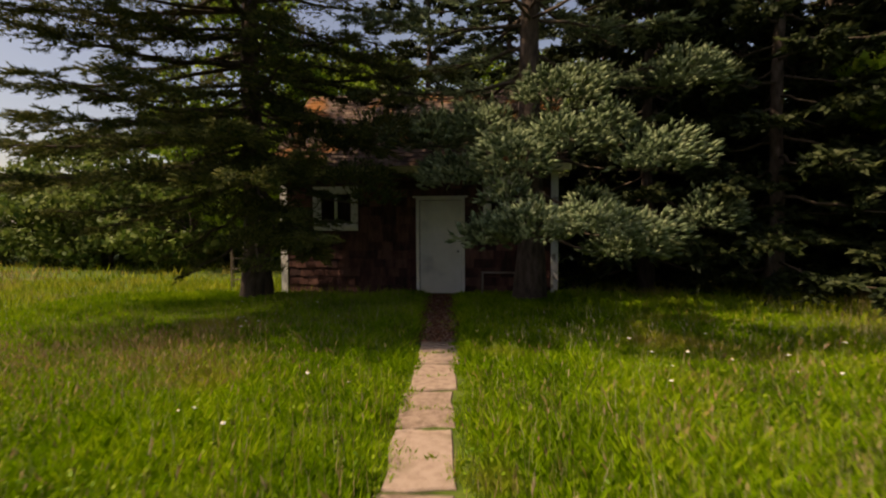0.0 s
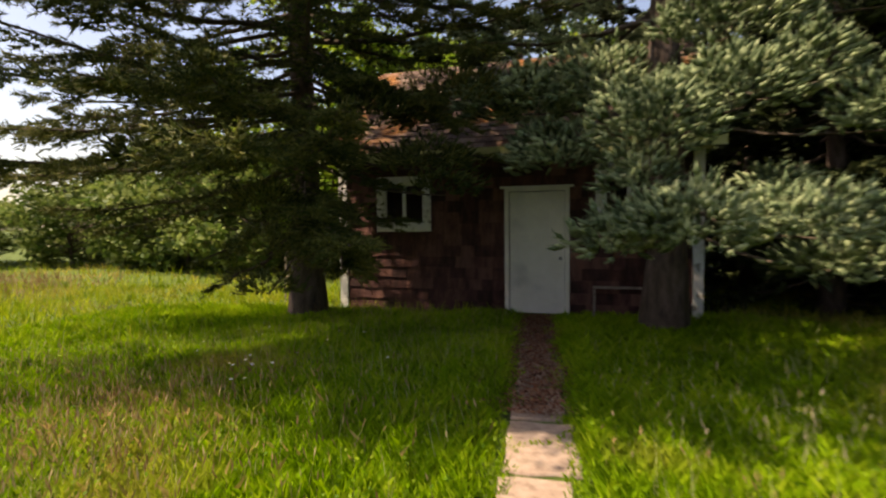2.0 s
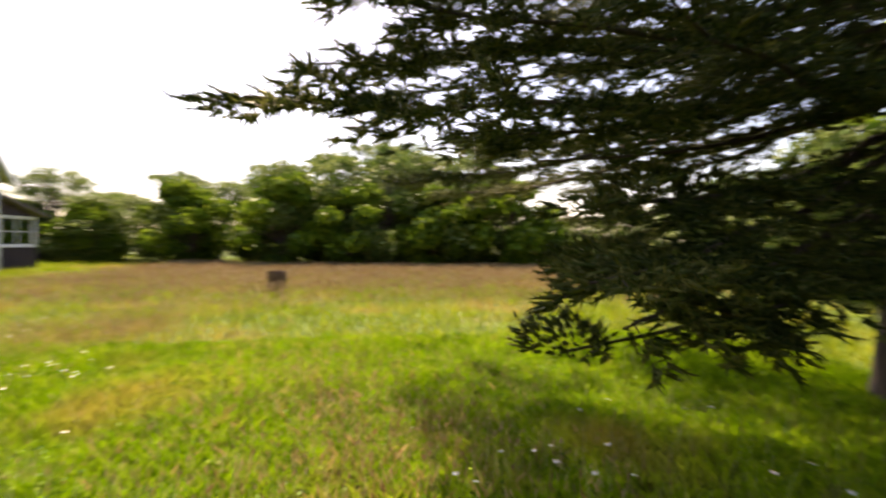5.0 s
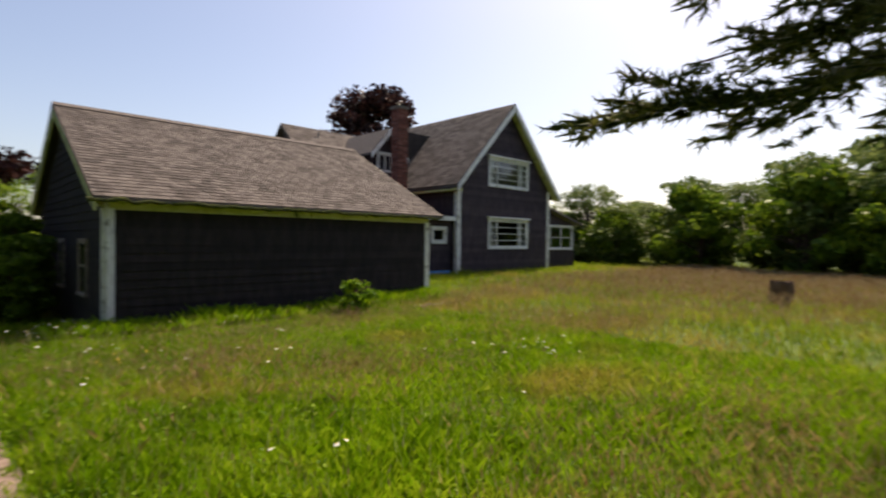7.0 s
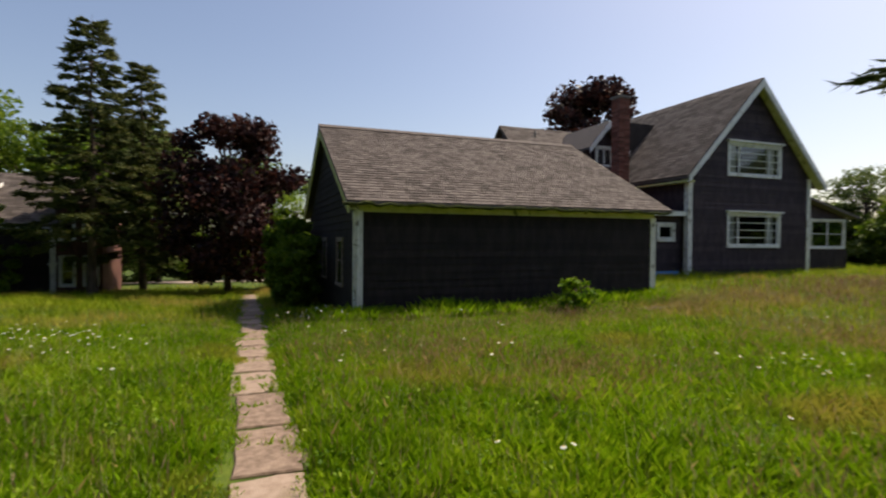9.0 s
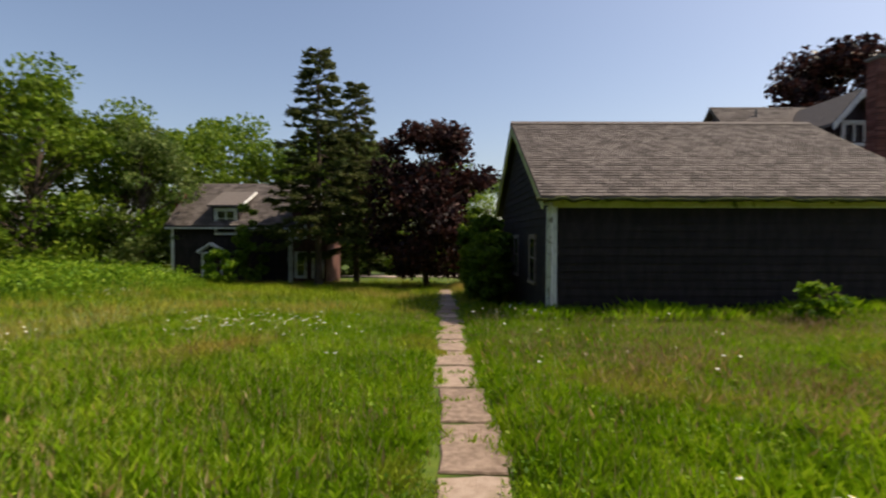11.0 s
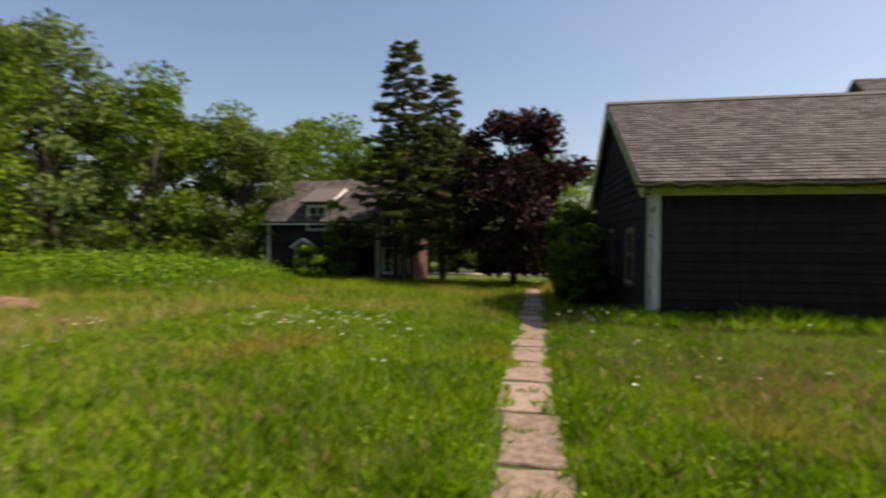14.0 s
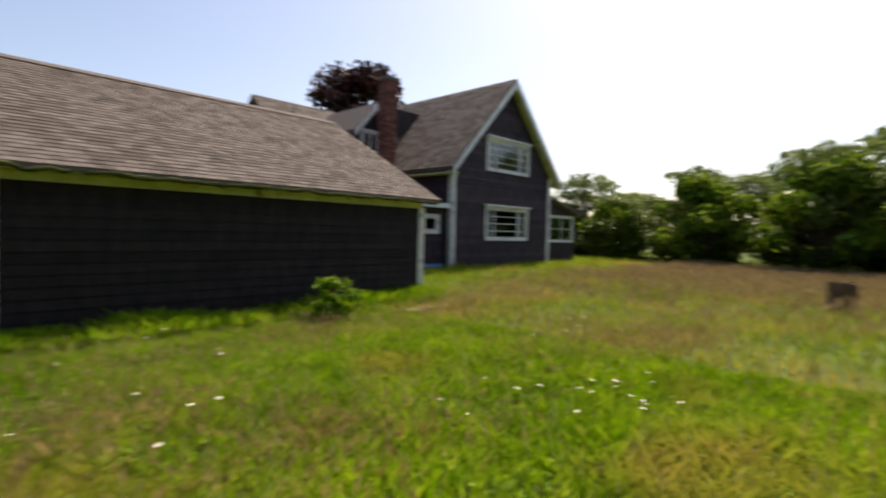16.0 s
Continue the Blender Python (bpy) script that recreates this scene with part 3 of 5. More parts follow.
shingles(c_roof, (-2.5, 5.1), (0.3, 2.88), -0.2, 5.8, "x", 0.33, 0.18, ROOF, ROOF_MIX, 0)
part("corner_board", box(5.52, 5.63, 0.0, 0.04, -0.4, 2.78), WHITE, cottage)
part("corner_board", box(-0.03, 0.16, 0.0, 0.04, -0.4, 2.78), WHITE, cottage)
part("corner_capital", merge(box(-0.08, 0.21, 0.0, 0.07, 1.3, 1.38), box(-0.05, 0.18, 0.0, 0.055, 1.22, 1.3)), WHITE, cottage)
part("eave_board", box(-0.2, 5.8, 0.26, 0.3, 2.73, 2.81), WHITE, cottage)
part("dormer_wall", merge(box(2.48, 2.62, -1.9, 0.0, 2.45, 3.78), box(3.56, 3.7, -1.9, 0.0, 2.45, 3.78), box(2.62, 3.56, -0.14, 0.0, 3.68, 3.78), box(2.62, 3.56, -0.14, 0.0, 2.4, 2.5), box(2.62, 3.56, -1.5, -1.4, 2.5, 3.68)), SIDING, cottage)
part("dormer_roof", prism([(-1.75, 4.62), (0.22, 3.84), (0.22, 3.76), (-1.75, 4.5)], "x", 2.3, 3.9), ROOF, cottage)
part("dormer_rake", prism([(-1.75, 4.62), (0.24, 3.83), (0.24, 3.72), (-1.75, 4.48)], "x", 2.25, 2.3), WHITE, cottage)
window(cottage, 2.66, 3.52, 2.55, 3.6, 0.0, 1, 0.1, (3.09,), (3.22,))
part("porch_roof", merge(prism([(3.1, 1.72), (3.7, 2.1), (4.3, 1.72), (4.3, 1.62), (3.7, 1.99), (3.1, 1.62)], "y", 0.0, 0.35), box(3.15, 4.25, 0.0, 0.28, 1.58, 1.65)), WHITE, cottage, "white pediment over the door")
part("pediment_panel", prism([(3.25, 1.65), (4.15, 1.65), (3.7, 1.96)], "y", 0.0, 0.05), SIDING, cottage)
for x in (3.22, 4.1):
    part("door_post", box(x, x + 0.1, 0.0, 0.1, -0.5, 1.58), WHITE, cottage)
part("door", box(3.32, 4.08, -0.08, -0.03, -0.4, 1.58), DARKROOM, cottage)
chimney(cottage, 5.62, 6.02, -1.5, -1.1, -0.5, 4.55, 2.4)
# brick-red lean-to at its corner
part("lean_to", merge(wall_cells(-1.6, -0.04, -0.4, 3.7, -0.15, 0.0, [(-1.42, -1.0, 0.5, 1.6), (-0.62, -0.2, 0.5, 1.6), (-1.42, -1.0, 2.3, 3.2), (-0.62, -0.2, 2.3, 3.2)]), box(-1.6, -1.45, -3.2, -0.15, -0.4, 3.7), box(-1.6, -0.02, -3.3, -3.2, -0.4, 3.7)), SHED_SIDING, cottage, "red-brown shingled lean-to")
part("lean_to_roof", prism([(-0.04, 4.15), (-1.85, 3.75), (-1.85, 3.66), (-0.04, 4.05)], "y", -3.4, 0.2), ROOF, cottage)
for x0 in (-1.42, -0.62):
    for z0, z1 in ((0.5, 1.6), (2.3, 3.2)):
        window(cottage, x0, x0 + 0.42, z0, z1, 0.0, 1, 0.08, (), ((z0 + z1) / 2,), name="lean_to_window")

# ---- garden shed ----
shed = thing("shed", pose(-0.05, 11.0, 0, 0, 0, -7), "old red-brown shingled shed with a white door under spruces", "shed")
SX0, SX1, SD, SW = -3.58, 2.45, 4.6, 2.66
door_hole, win_a, win_b = (-0.46, 0.45, 0.02, 2.05), (-2.73, -1.95, 1.52, 2.25), (1.04, 1.80, 1.57, 2.42)
part("wall", wall_cells(SX0, SX1, -0.2, SW, 0.0, 0.14, [door_hole, win_a, win_b]), SHED_SIDING, shed)
part("wall", merge(box(SX0, SX1, SD - 0.14, SD, -0.2, SW), prism([(0.14, -0.2), (SD - 0.14, -0.2), (SD - 0.14, SW), (SD / 2, 4.65), (0.14, SW)], "x", SX0, SX0 + 0.14), prism([(0.14, -0.2), (SD - 0.14, -0.2), (SD - 0.14, SW), (SD / 2, 4.65), (0.14, SW)], "x", SX1 - 0.14, SX1)), SHED_SIDING, shed)
part("floor_boards", box(SX0 + 0.14, SX1 - 0.14, 0.14, SD - 0.14, -0.05, 0.0), WOOD, shed)
part("roof", prism([(SD / 2, 4.92), (-0.38, 2.74), (-0.38, 2.66), (SD / 2, 4.8)], "x", SX0 - 0.2, SX1 + 0.25), ROOF_OLD, shed, "roof littered with brown spruce needles")
part("roof", prism([(SD / 2, 4.92), (SD + 0.38, 2.74), (SD + 0.38, 2.66), (SD / 2, 4.8)], "x", SX0 - 0.2, SX1 + 0.25), ROOF_OLD, shed)
shingles(shed.children[-2], (SD / 2, 4.92), (-0.38, 2.74), SX0 - 0.2, SX1 + 0.25, "x", 0.33, 0.17, ROOF_OLD, ROOF_OLD, 0)
part("fascia", box(SX0 - 0.2, SX1 + 0.25, -0.42, -0.385, 2.60, 2.745), CREAM, shed, "pale yellowed fascia board")
part("soffit", box(SX0 - 0.1, SX1 + 0.1, -0.383, -0.03, 2.60, 2.63), CREAM, shed)
for x in (SX0, SX1):
    s = 1 if x == SX1 else -1
    part("corner_board", merge(box(x - s * 0.12, x + s * 0.03, -0.035, 0.0, -0.05, 2.6), box(x, x + s * 0.03, 0.002, 0.13, -0.05, 2.6)), WHITE, shed, "white corner board with peeling paint")
window(shed, *win_a, 0.0, -1, 0.12, (-2.34,))
window(shed, *win_b, 0.0, -1, 0.12, (1.42,))
door = part("door", box(door_hole[0] + 0.01, door_hole[1] - 0.01, 0.005, 0.045, 0.04, 2.04), DOOR_WHITE, shed, "closed white six-panel door")
for x0, x1 in ((-0.34, -0.06), (0.05, 0.33)):
    for z0, z1 in ((0.22, 0.76), (0.92, 1.52), (1.66, 1.9)):
        ring = merge(box(x0, x0 + 0.03, -0.004, 0.005, z0, z1), box(x1 - 0.03, x1, -0.004, 0.005, z0, z1), box(x0 + 0.03, x1 - 0.03, -0.004, 0.005, z0, z0 + 0.03), box(x0 + 0.03, x1 - 0.03, -0.004, 0.005, z1 - 0.03, z1))
        part("panel", merge(ring, box(x0 + 0.06, x1 - 0.06, -0.003, 0.005, z0 + 0.06, z1 - 0.06)), DOOR_WHITE, door)
part("knob", tube([(0.38, 0.005, 0.95), (0.38, -0.03, 0.95), (0.38, -0.045, 0.95), (0.38, -0.065, 0.95), (0.38, -0.072, 0.95)], [0.018, 0.014, 0.028, 0.024, 0.004], 12), METAL, door, "dark metal door knob", smooth=True)
part("door_frame", merge(box(-0.53, -0.46, -0.04, 0.1, 0, 2.1), box(0.45, 0.52, -0.04, 0.1, 0, 2.1), box(-0.46, 0.45, -0.04, 0.1, 2.05, 2.1), box(-0.60, 0.59, -0.075, 0.0, 2.1, 2.135)), DOOR_WHITE, shed)
part("door_sill", box(-0.55, 0.54, -0.12, 0.14, -0.06, 0.02), WOOD, shed)
# the shed's shingles, one by one
holes_s = [(-0.54, 0.53, -1, 2.14), (-2.86, -1.82, 1.38, 2.38), (0.91, 1.93, 1.43, 2.55)]
z, row = 0.02, 0
while z < 2.55:
    x = SX0 + 0.13 - (row % 2) * 0.14
    while x < SX1 - 0.13:
        w = 0.22 + rng.uniform(0, 0.14)
        a, b = max(x, SX0 + 0.13), min(x + w - 0.006, SX1 - 0.13)
        x += w
        cut = [(a, b)]
        for h in holes_s:
            if h[2] < z + 0.19 and h[3] > z + 0.03:
                cut = [c for p, q in cut for c in ((p, min(q, h[0])), (max(p, h[1]), q)) if c[1] - c[0] > 0.03]
        d = rng.uniform(-0.012, 0.008)
        for p, q in cut:
            part("shingle", prism([(-0.004, z + d), (-0.024 - rng.uniform(0, 0.008), z + d), (-0.006, min(z + 0.20, 2.59)), (-0.002, min(z + 0.20, 2.59))], "x", p, q), SHED_SIDING, shed)
    z += 0.19
    row += 1


# ---- the path ----
def build_path():
    path = thing("garden_path", pose(-0.06, 0, 0), "narrow path of worn pinkish concrete slabs sunk in grass", "path", kind="structure")
    part("bed", box(-0.22, 0.22, -9.0, 10.9, -0.5, -0.46), DIRT, path)
    y = 10.75
    while y > -14:
        n = 0.88 + rng.uniform(-0.06, 0.06)
        h = 0.43 + rng.uniform(-0.03, 0.03)
        x = rng.uniform(-0.06, 0.06) + (0.03 if y < 2 else 0)
        k = []
        for cx, cy in ((-1, -1), (-0.3, -1.03), (0.4, -0.97), (1, -1), (1.04, -0.2), (0.97, 0.4), (1, 1), (0.2, 0.97), (-0.5, 1.02), (-1, 1), (-1.05, 0.3), (-0.96, -0.4)):
            k.append((x + cx * h * 0.5 + rng.uniform(-0.016, 0.016), y - n / 2 + cy * n * 0.472 + rng.uniform(-0.012, 0.012)))
        tilt = rng.uniform(-0.01, 0.01)
        z = [ground_z(a - 0.06, b) + 0.018 + tilt * (b - y) for a, b in k]
        m = len(k)
        inner = [(x + (a - x) * 0.95, (b - (y - n / 2)) * 0.975 + y - n / 2) for a, b in k]
        v = [(a, b, c - 0.06) for (a, b), c in zip(k, z)] + [(a, b, c - 0.012) for (a, b), c in zip(k, z)] + [(a, b, c) for (a, b), c in zip(inner, z)]
        f = [(i, (i + 1) % m, m + (i + 1) % m, m + i) for i in range(m)] + [(m + i, m + (i + 1) % m, 2 * m + (i + 1) % m, 2 * m + i) for i in range(m)] + [tuple(range(2 * m, 3 * m))]
        part("slab", (v, f), CONCRETE, path)
        y -= n + 0.012
build_path()


# ---- foliage tools ----
def unit(v):
    return v / (np.linalg.norm(v, axis=-1, keepdims=True) + 1e-9)


def leaf_cloud(p, size, up=0.35):
    """A pointed four-cornered leaf, folded a little, at each place."""
    n = len(p)
    d = unit(rng.normal(size=(n, 3)))
    nrm = unit(rng.normal(size=(n, 3)) + [0, 0, up])
    d = unit(d - nrm * (d * nrm).sum(1, keepdims=True))
    s = np.cross(nrm, d)
    L = size * rng.uniform(0.6, 1.3, (n, 1))
    v = np.stack([p - d * L * 0.5, p + s * L * 0.32 + nrm * L * 0.1, p + d * L * 0.55, p - s * L * 0.32 + nrm * L * 0.1], 1).reshape(-1, 3)
    return v, np.arange(4 * n).reshape(-1, 4)


def sprigs(p, d, length, needles, spread, width, core=0.0):
    """Brushes of fine needles round short twigs that start at p and run along d; core: radius of the dense needles at the twig."""
    n = len(p)
    d = unit(d)
    ref = np.where(np.abs(d[:, 2:3]) > 0.9, [[1.0, 0, 0]], [[0, 0, 1.0]])
    a = unit(np.cross(d, ref))
    b = np.cross(d, a)
    s = (np.arange(needles) + 0.5) / needles
    ang = rng.uniform(0, 2 * np.pi, (n, needles)) 
    L = length * rng.uniform(0.7, 1.25, (n, 1, 1))
    root = p[:, None] + d[:, None] * (s[None, :, None] * L * 0.85)
    rad = np.cos(ang)[..., None] * a[:, None] + np.sin(ang)[..., None] * b[:, None]
    tip = root + d[:, None] * L * 0.28 + rad * spread * (1.0 - 0.35 * s)[None, :, None]
    side = np.cross(rad, d[:, None]) * width
    v = np.stack([root - side, root + side, tip], 2).reshape(-1, 3)
    f = np.arange(3 * n * needles).reshape(-1, 3)
    if core:
        turn = rng.uniform(0, 2 * np.pi, (n, 1)) + np.array([[0, 2.094, 4.189]])
        ring = (p + d * L[:, 0] * 0.25)[:, None] + core * (np.cos(turn)[..., None] * a[:, None] + np.sin(turn)[..., None] * b[:, None])
        cv = np.concatenate([ring, (p + d * L[:, 0] * 0.95)[:, None]], 1).reshape(-1, 3)
        o = len(v) + 4 * np.arange(n)[:, None]
        v = np.concatenate([v, cv])
        f = np.concatenate([f, o + [0, 1, 3], o + [1, 2, 3], o + [2, 0, 3]])
    return v, f


def bough(start, end, sag, density, r0, width=0.42):
    """One spruce limb from the trunk to its tip, its side twigs and the places and directions of its sprigs."""
    start, end = np.asarray(start, float), np.asarray(end, float)
    t = np.linspace(0, 1, 9)[:, None]
    line = start + (end - start) * t
    line[:, 2] -= sag * np.sin(t[:, 0] * np.pi * 0.85)
    line[1:-1] += rng.normal(0, 0.03, (7, 3))
    length = np.linalg.norm(end - start)
    bars = [tube(line, np.linspace(r0, 0.006, 9), 5)]
    n = max(4, int(length * density))
    u = rng.uniform(0.12, 1.0, n) ** 0.8
    at = np.stack([np.interp(u, t[:, 0], line[:, k]) for k in range(3)], 1)
    ahead = unit(end - start)
    side = unit(np.cross(ahead, [0, 0, 1.0]))
    sgn = rng.choice([-1.0, 1.0], n)[:, None]
    tw = unit(ahead * rng.uniform(0.5, 1.0, (n, 1)) + side * sgn * rng.uniform(0.6, 1.1, (n, 1)) + np.array([0, 0, 1.0]) * rng.normal(-0.08, 0.22, (n, 1)))
    tl = (width * length ** 0.5 * (1.12 - u) * rng.uniform(0.5, 1.15, n) + 0.10)[:, None]
    pos, dirs = [], []
    steps = 6
    for k in range(steps):
        q = at + tw * tl * (k / (steps - 1)) + rng.normal(0, 0.012, (n, 3)) - np.array([0, 0, 1.0]) * (tl * 0.10 * (k / steps) ** 2)
        for w in (-1, 1):
            off = np.cross(tw, [0, 0, 1.0]) * w
            pos.append(q)
            dirs.append(tw + off * rng.uniform(0.25, 0.95, (n, 1)) + rng.normal(0, 0.25, (n, 3)) + [0, 0, 0.12])
    a, b = at[: n // 2], (at + tw * tl)[: n // 2]
    s2 = np.cross(tw[: n // 2], [0, 0, 0.006])
    tv = np.stack([a - s2, a + s2, b + s2 * 0.3 + [0, 0, 0.004], b - s2 * 0.3], 1).reshape(-1, 3)
    bars.append((tv, np.arange(len(tv)).reshape(-1, 4)))
    return bars, np.concatenate(pos), np.concatenate(dirs)


def spruce(name, base, height, reach, count, label, mat, low=0.8, density=9, needles=9, sprig=0.13, spread=0.045, trunk=0.22, extra=(), droop=0.25, lean=(0, 0), skip=None, nw=0.007, thinner=1.0, power=0.75, core=0.0, fine=1.3):
    x, y = base
    z0 = ground_z(x, y) - 0.15
    tree = thing(name, pose(x, y, z0), label, "tree")
    hs = np.linspace(0, height, 12)
    flare = np.where(hs < 0.5, 1.35 - 0.7 * hs, 1.0)
    axis = np.stack([lean[0] * hs / height + 0.03 * np.sin(hs), lean[1] * hs / height + 0.03 * np.cos(1.7 * hs), hs], 1)
    part("trunk", tube(axis, trunk * flare * (1.02 - hs / height), 14), BARK, tree, "rough grey-brown trunk", smooth=True)
    bars, ps, ds = [], [], []
    golden = 2.4
    for i in range(count):
        u = i / count
        h = low + (height - low - 0.15) * u ** 0.95
        r = reach * (1 - (h - low) / (height - low)) ** power * rng.uniform(0.7, 1.12) + 0.12
        a = i * golden + rng.uniform(-0.3, 0.3)
        tip = np.array([math.cos(a) * r, math.sin(a) * r, h - droop * r * rng.uniform(0.2, 1.2) + 0.1])
        if skip and skip(x + tip[0], y + tip[1], tip[2]):
            continue
        c = [np.interp(h, hs, axis[:, 0]), np.interp(h, hs, axis[:, 1]), h]
        b, p, d = bough(c, tip, 0.06 * r, density, 0.012 + 0.010 * r)
        bars += b
        ps.append(p)
        ds.append(d)
    fine_p, fine_d = [], []
    for h, tx, ty, tz, dens in extra:
        dens *= thinner
        c = [np.interp(h, hs, axis[:, 0]), np.interp(h, hs, axis[:, 1]), h]
        b, p, d = bough(c, (tx - x, ty - y, tz - z0), 0.25, dens, 0.045)
        bars += b
        fine_p.append(p)
        fine_d.append(d)
    part("branchwork", join(bars), TWIG, tree, "bare brown limbs and twigs", kind="stuff")
    part("crown", sprigs(np.concatenate(ps), np.concatenate(ds), sprig, needles, spread, nw, core), mat, tree, kind="stuff")
    if fine_p:
        part("bough_foliage", sprigs(np.concatenate(fine_p), np.concatenate(fine_d), sprig, int(needles * fine), spread, nw * 0.75, core), mat, tree, kind="stuff")
    return tree


def broadleaf(name, height, reach, leaves, label, mat, leaf=0.16, trunk=0.14, bottom=0.25, clumps=46, category="tree"):
    """A broad-leaved tree that stands at the origin: a forked trunk and leaves in uneven clumps at the limbs' ends."""
    tree = thing(name, pose(0, 0, 0), label, category)
    bars = []
    hs = np.linspace(-0.2, height * 0.8, 8)
    axis = np.stack([0.12 * np.sin(hs * 0.8), 0.1 * np.cos(hs * 0.7) - 0.1, hs], 1)
    part("trunk", tube(axis, np.linspace(trunk, 0.03, 8), 8), BARK, tree, "grey trunk", smooth=True)
    th, cz = rng.uniform(0, 2 * np.pi, clumps), rng.uniform(bottom, 1.0, clumps)
    shape = np.sin(np.clip((cz - bottom) / (1.03 - bottom), 0, 1) * np.pi * 0.86 + 0.30) ** 0.7
    rr = reach * shape * rng.uniform(0.45, 1.05, clumps)
    ends = np.stack([np.cos(th) * rr, np.sin(th) * rr, cz * height], 1)
    for e in ends:
        h = min(max(e[2] * 0.62, height * 0.12), height * 0.72)
        s = np.array([np.interp(h, hs, axis[:, 0]), np.interp(h, hs, axis[:, 1]), h])
        t = np.linspace(0, 1, 5)[:, None]
        line = s + (e - s) * t + np.array([0, 0, 0.25]) * np.sin(t * np.pi)
        bars.append(tube(line, np.linspace(trunk * 0.28, 0.01, 5), 4))
    part("branchwork", join(bars), TWIG, tree, kind="stuff")
    size = reach * rng.uniform(0.16, 0.36, clumps)
    pick = rng.choice(clumps, leaves, p=size / size.sum())
    off = rng.normal(size=(leaves, 3))
    off = unit(off) * rng.uniform(0.25, 1.15, (leaves, 1)) ** 0.6
    p = ends[pick] + off * size[pick][:, None] * [1.1, 1.1, 0.75]
    p[:, 2] = np.maximum(p[:, 2], 0.05)
    part("crown", leaf_cloud(p, leaf), mat, tree, kind="stuff")
    return tree


def fingers(p, d, length, radius, needles):
    """Stout brushy shoots: a blunt spindle of dense needles with loose ones standing off it."""
    n = len(p)
    d = unit(d)
    ref = np.where(np.abs(d[:, 2:3]) > 0.9, [[1.0, 0, 0]], [[0, 0, 1.0]])
    a = unit(np.cross(d, ref))
    b = np.cross(d, a)
    L = length * rng.uniform(0.65, 1.25, (n, 1))
    turn = rng.uniform(0, 2 * np.pi, (n, 1)) + np.arange(4)[None] * np.pi / 2
    ring = (p + d * L * 0.5)[:, None] + radius * rng.uniform(0.8, 1.2, (n, 4, 1)) * (np.cos(turn)[..., None] * a[:, None] + np.sin(turn)[..., None] * b[:, None])
    v = np.concatenate([p[:, None], ring, (p + d * L)[:, None]], 1).reshape(-1, 3)
    o = 6 * np.arange(n)[:, None]
    f = np.concatenate([o + [0, 1 + (k + 1) % 4, 1 + k] for k in range(4)] + [o + [5, 1 + k, 1 + (k + 1) % 4] for k in range(4)])
    nv, nf = sprigs(p + d * L * 0.1, d, length, needles, radius * 2.1, radius * 0.2)
    return np.concatenate([v, nv]), np.concatenate([f, nf + len(v)])


def add_pads(tree, pads, mat, count, shoot, radius, needles, lift, thick=1.0):
    """Flat domes of foliage at the ends of limbs: each pad is (x, y, z, half width, half height)."""
    base = np.array(tree.matrix_basis.translation)
    bars, ps, ds = [], [], []
    for x, y, z, rw, rh in pads:
        rw, rh = rw * (0.9 + 0.1 * thick), rh * thick
        e = np.array([x, y, z]) - base
        root = np.array([0.0, 0.0, max(0.9, e[2] + lift)])
        t = np.linspace(0, 1, 7)[:, None]
        line = root + (e + [0, 0, -rh * 0.5] - root) * t - np.array([0, 0, 0.18]) * np.sin(t * np.pi)
        bars.append(tube(line, np.linspace(0.035, 0.008, 7), 6))
        n = int(count * rw * (rw + rh) / 0.6)
        th = rng.uniform(0, 2 * np.pi, n)
        up = rng.uniform(-0.55, 1.0, n)
        rr = np.sqrt(np.clip(1 - up ** 2, 0, 1))
        wob = 1 + 0.22 * np.sin(3 * th + x * 5) + 0.15 * np.sin(5 * th + y * 3) + rng.normal(0, 0.12, n)
        q = np.stack([np.cos(th) * rr * rw * wob, np.sin(th) * rr * rw * wob * 0.85, up * rh * wob], 1) * rng.uniform(0.55, 1.0, (n, 1)) ** 0.5
        out = unit(q / [rw, rw, rh]) * [1.0, 1.0, 0.5] + unit(e * [1, 1, 0]) * 0.45 + [0, 0, 0.55] + rng.normal(0, 0.28, (n, 3))
        ps.append(e + q)
        ds.append(out)
    part("branchwork", join(bars), TWIG, tree, "brown limbs under the foliage", kind="stuff")
    part("bough_foliage", fingers(np.concatenate(ps), np.concatenate(ds), shoot, radius, needles), mat, tree, "brushy upturned shoots on the lower boughs", kind="stuff")


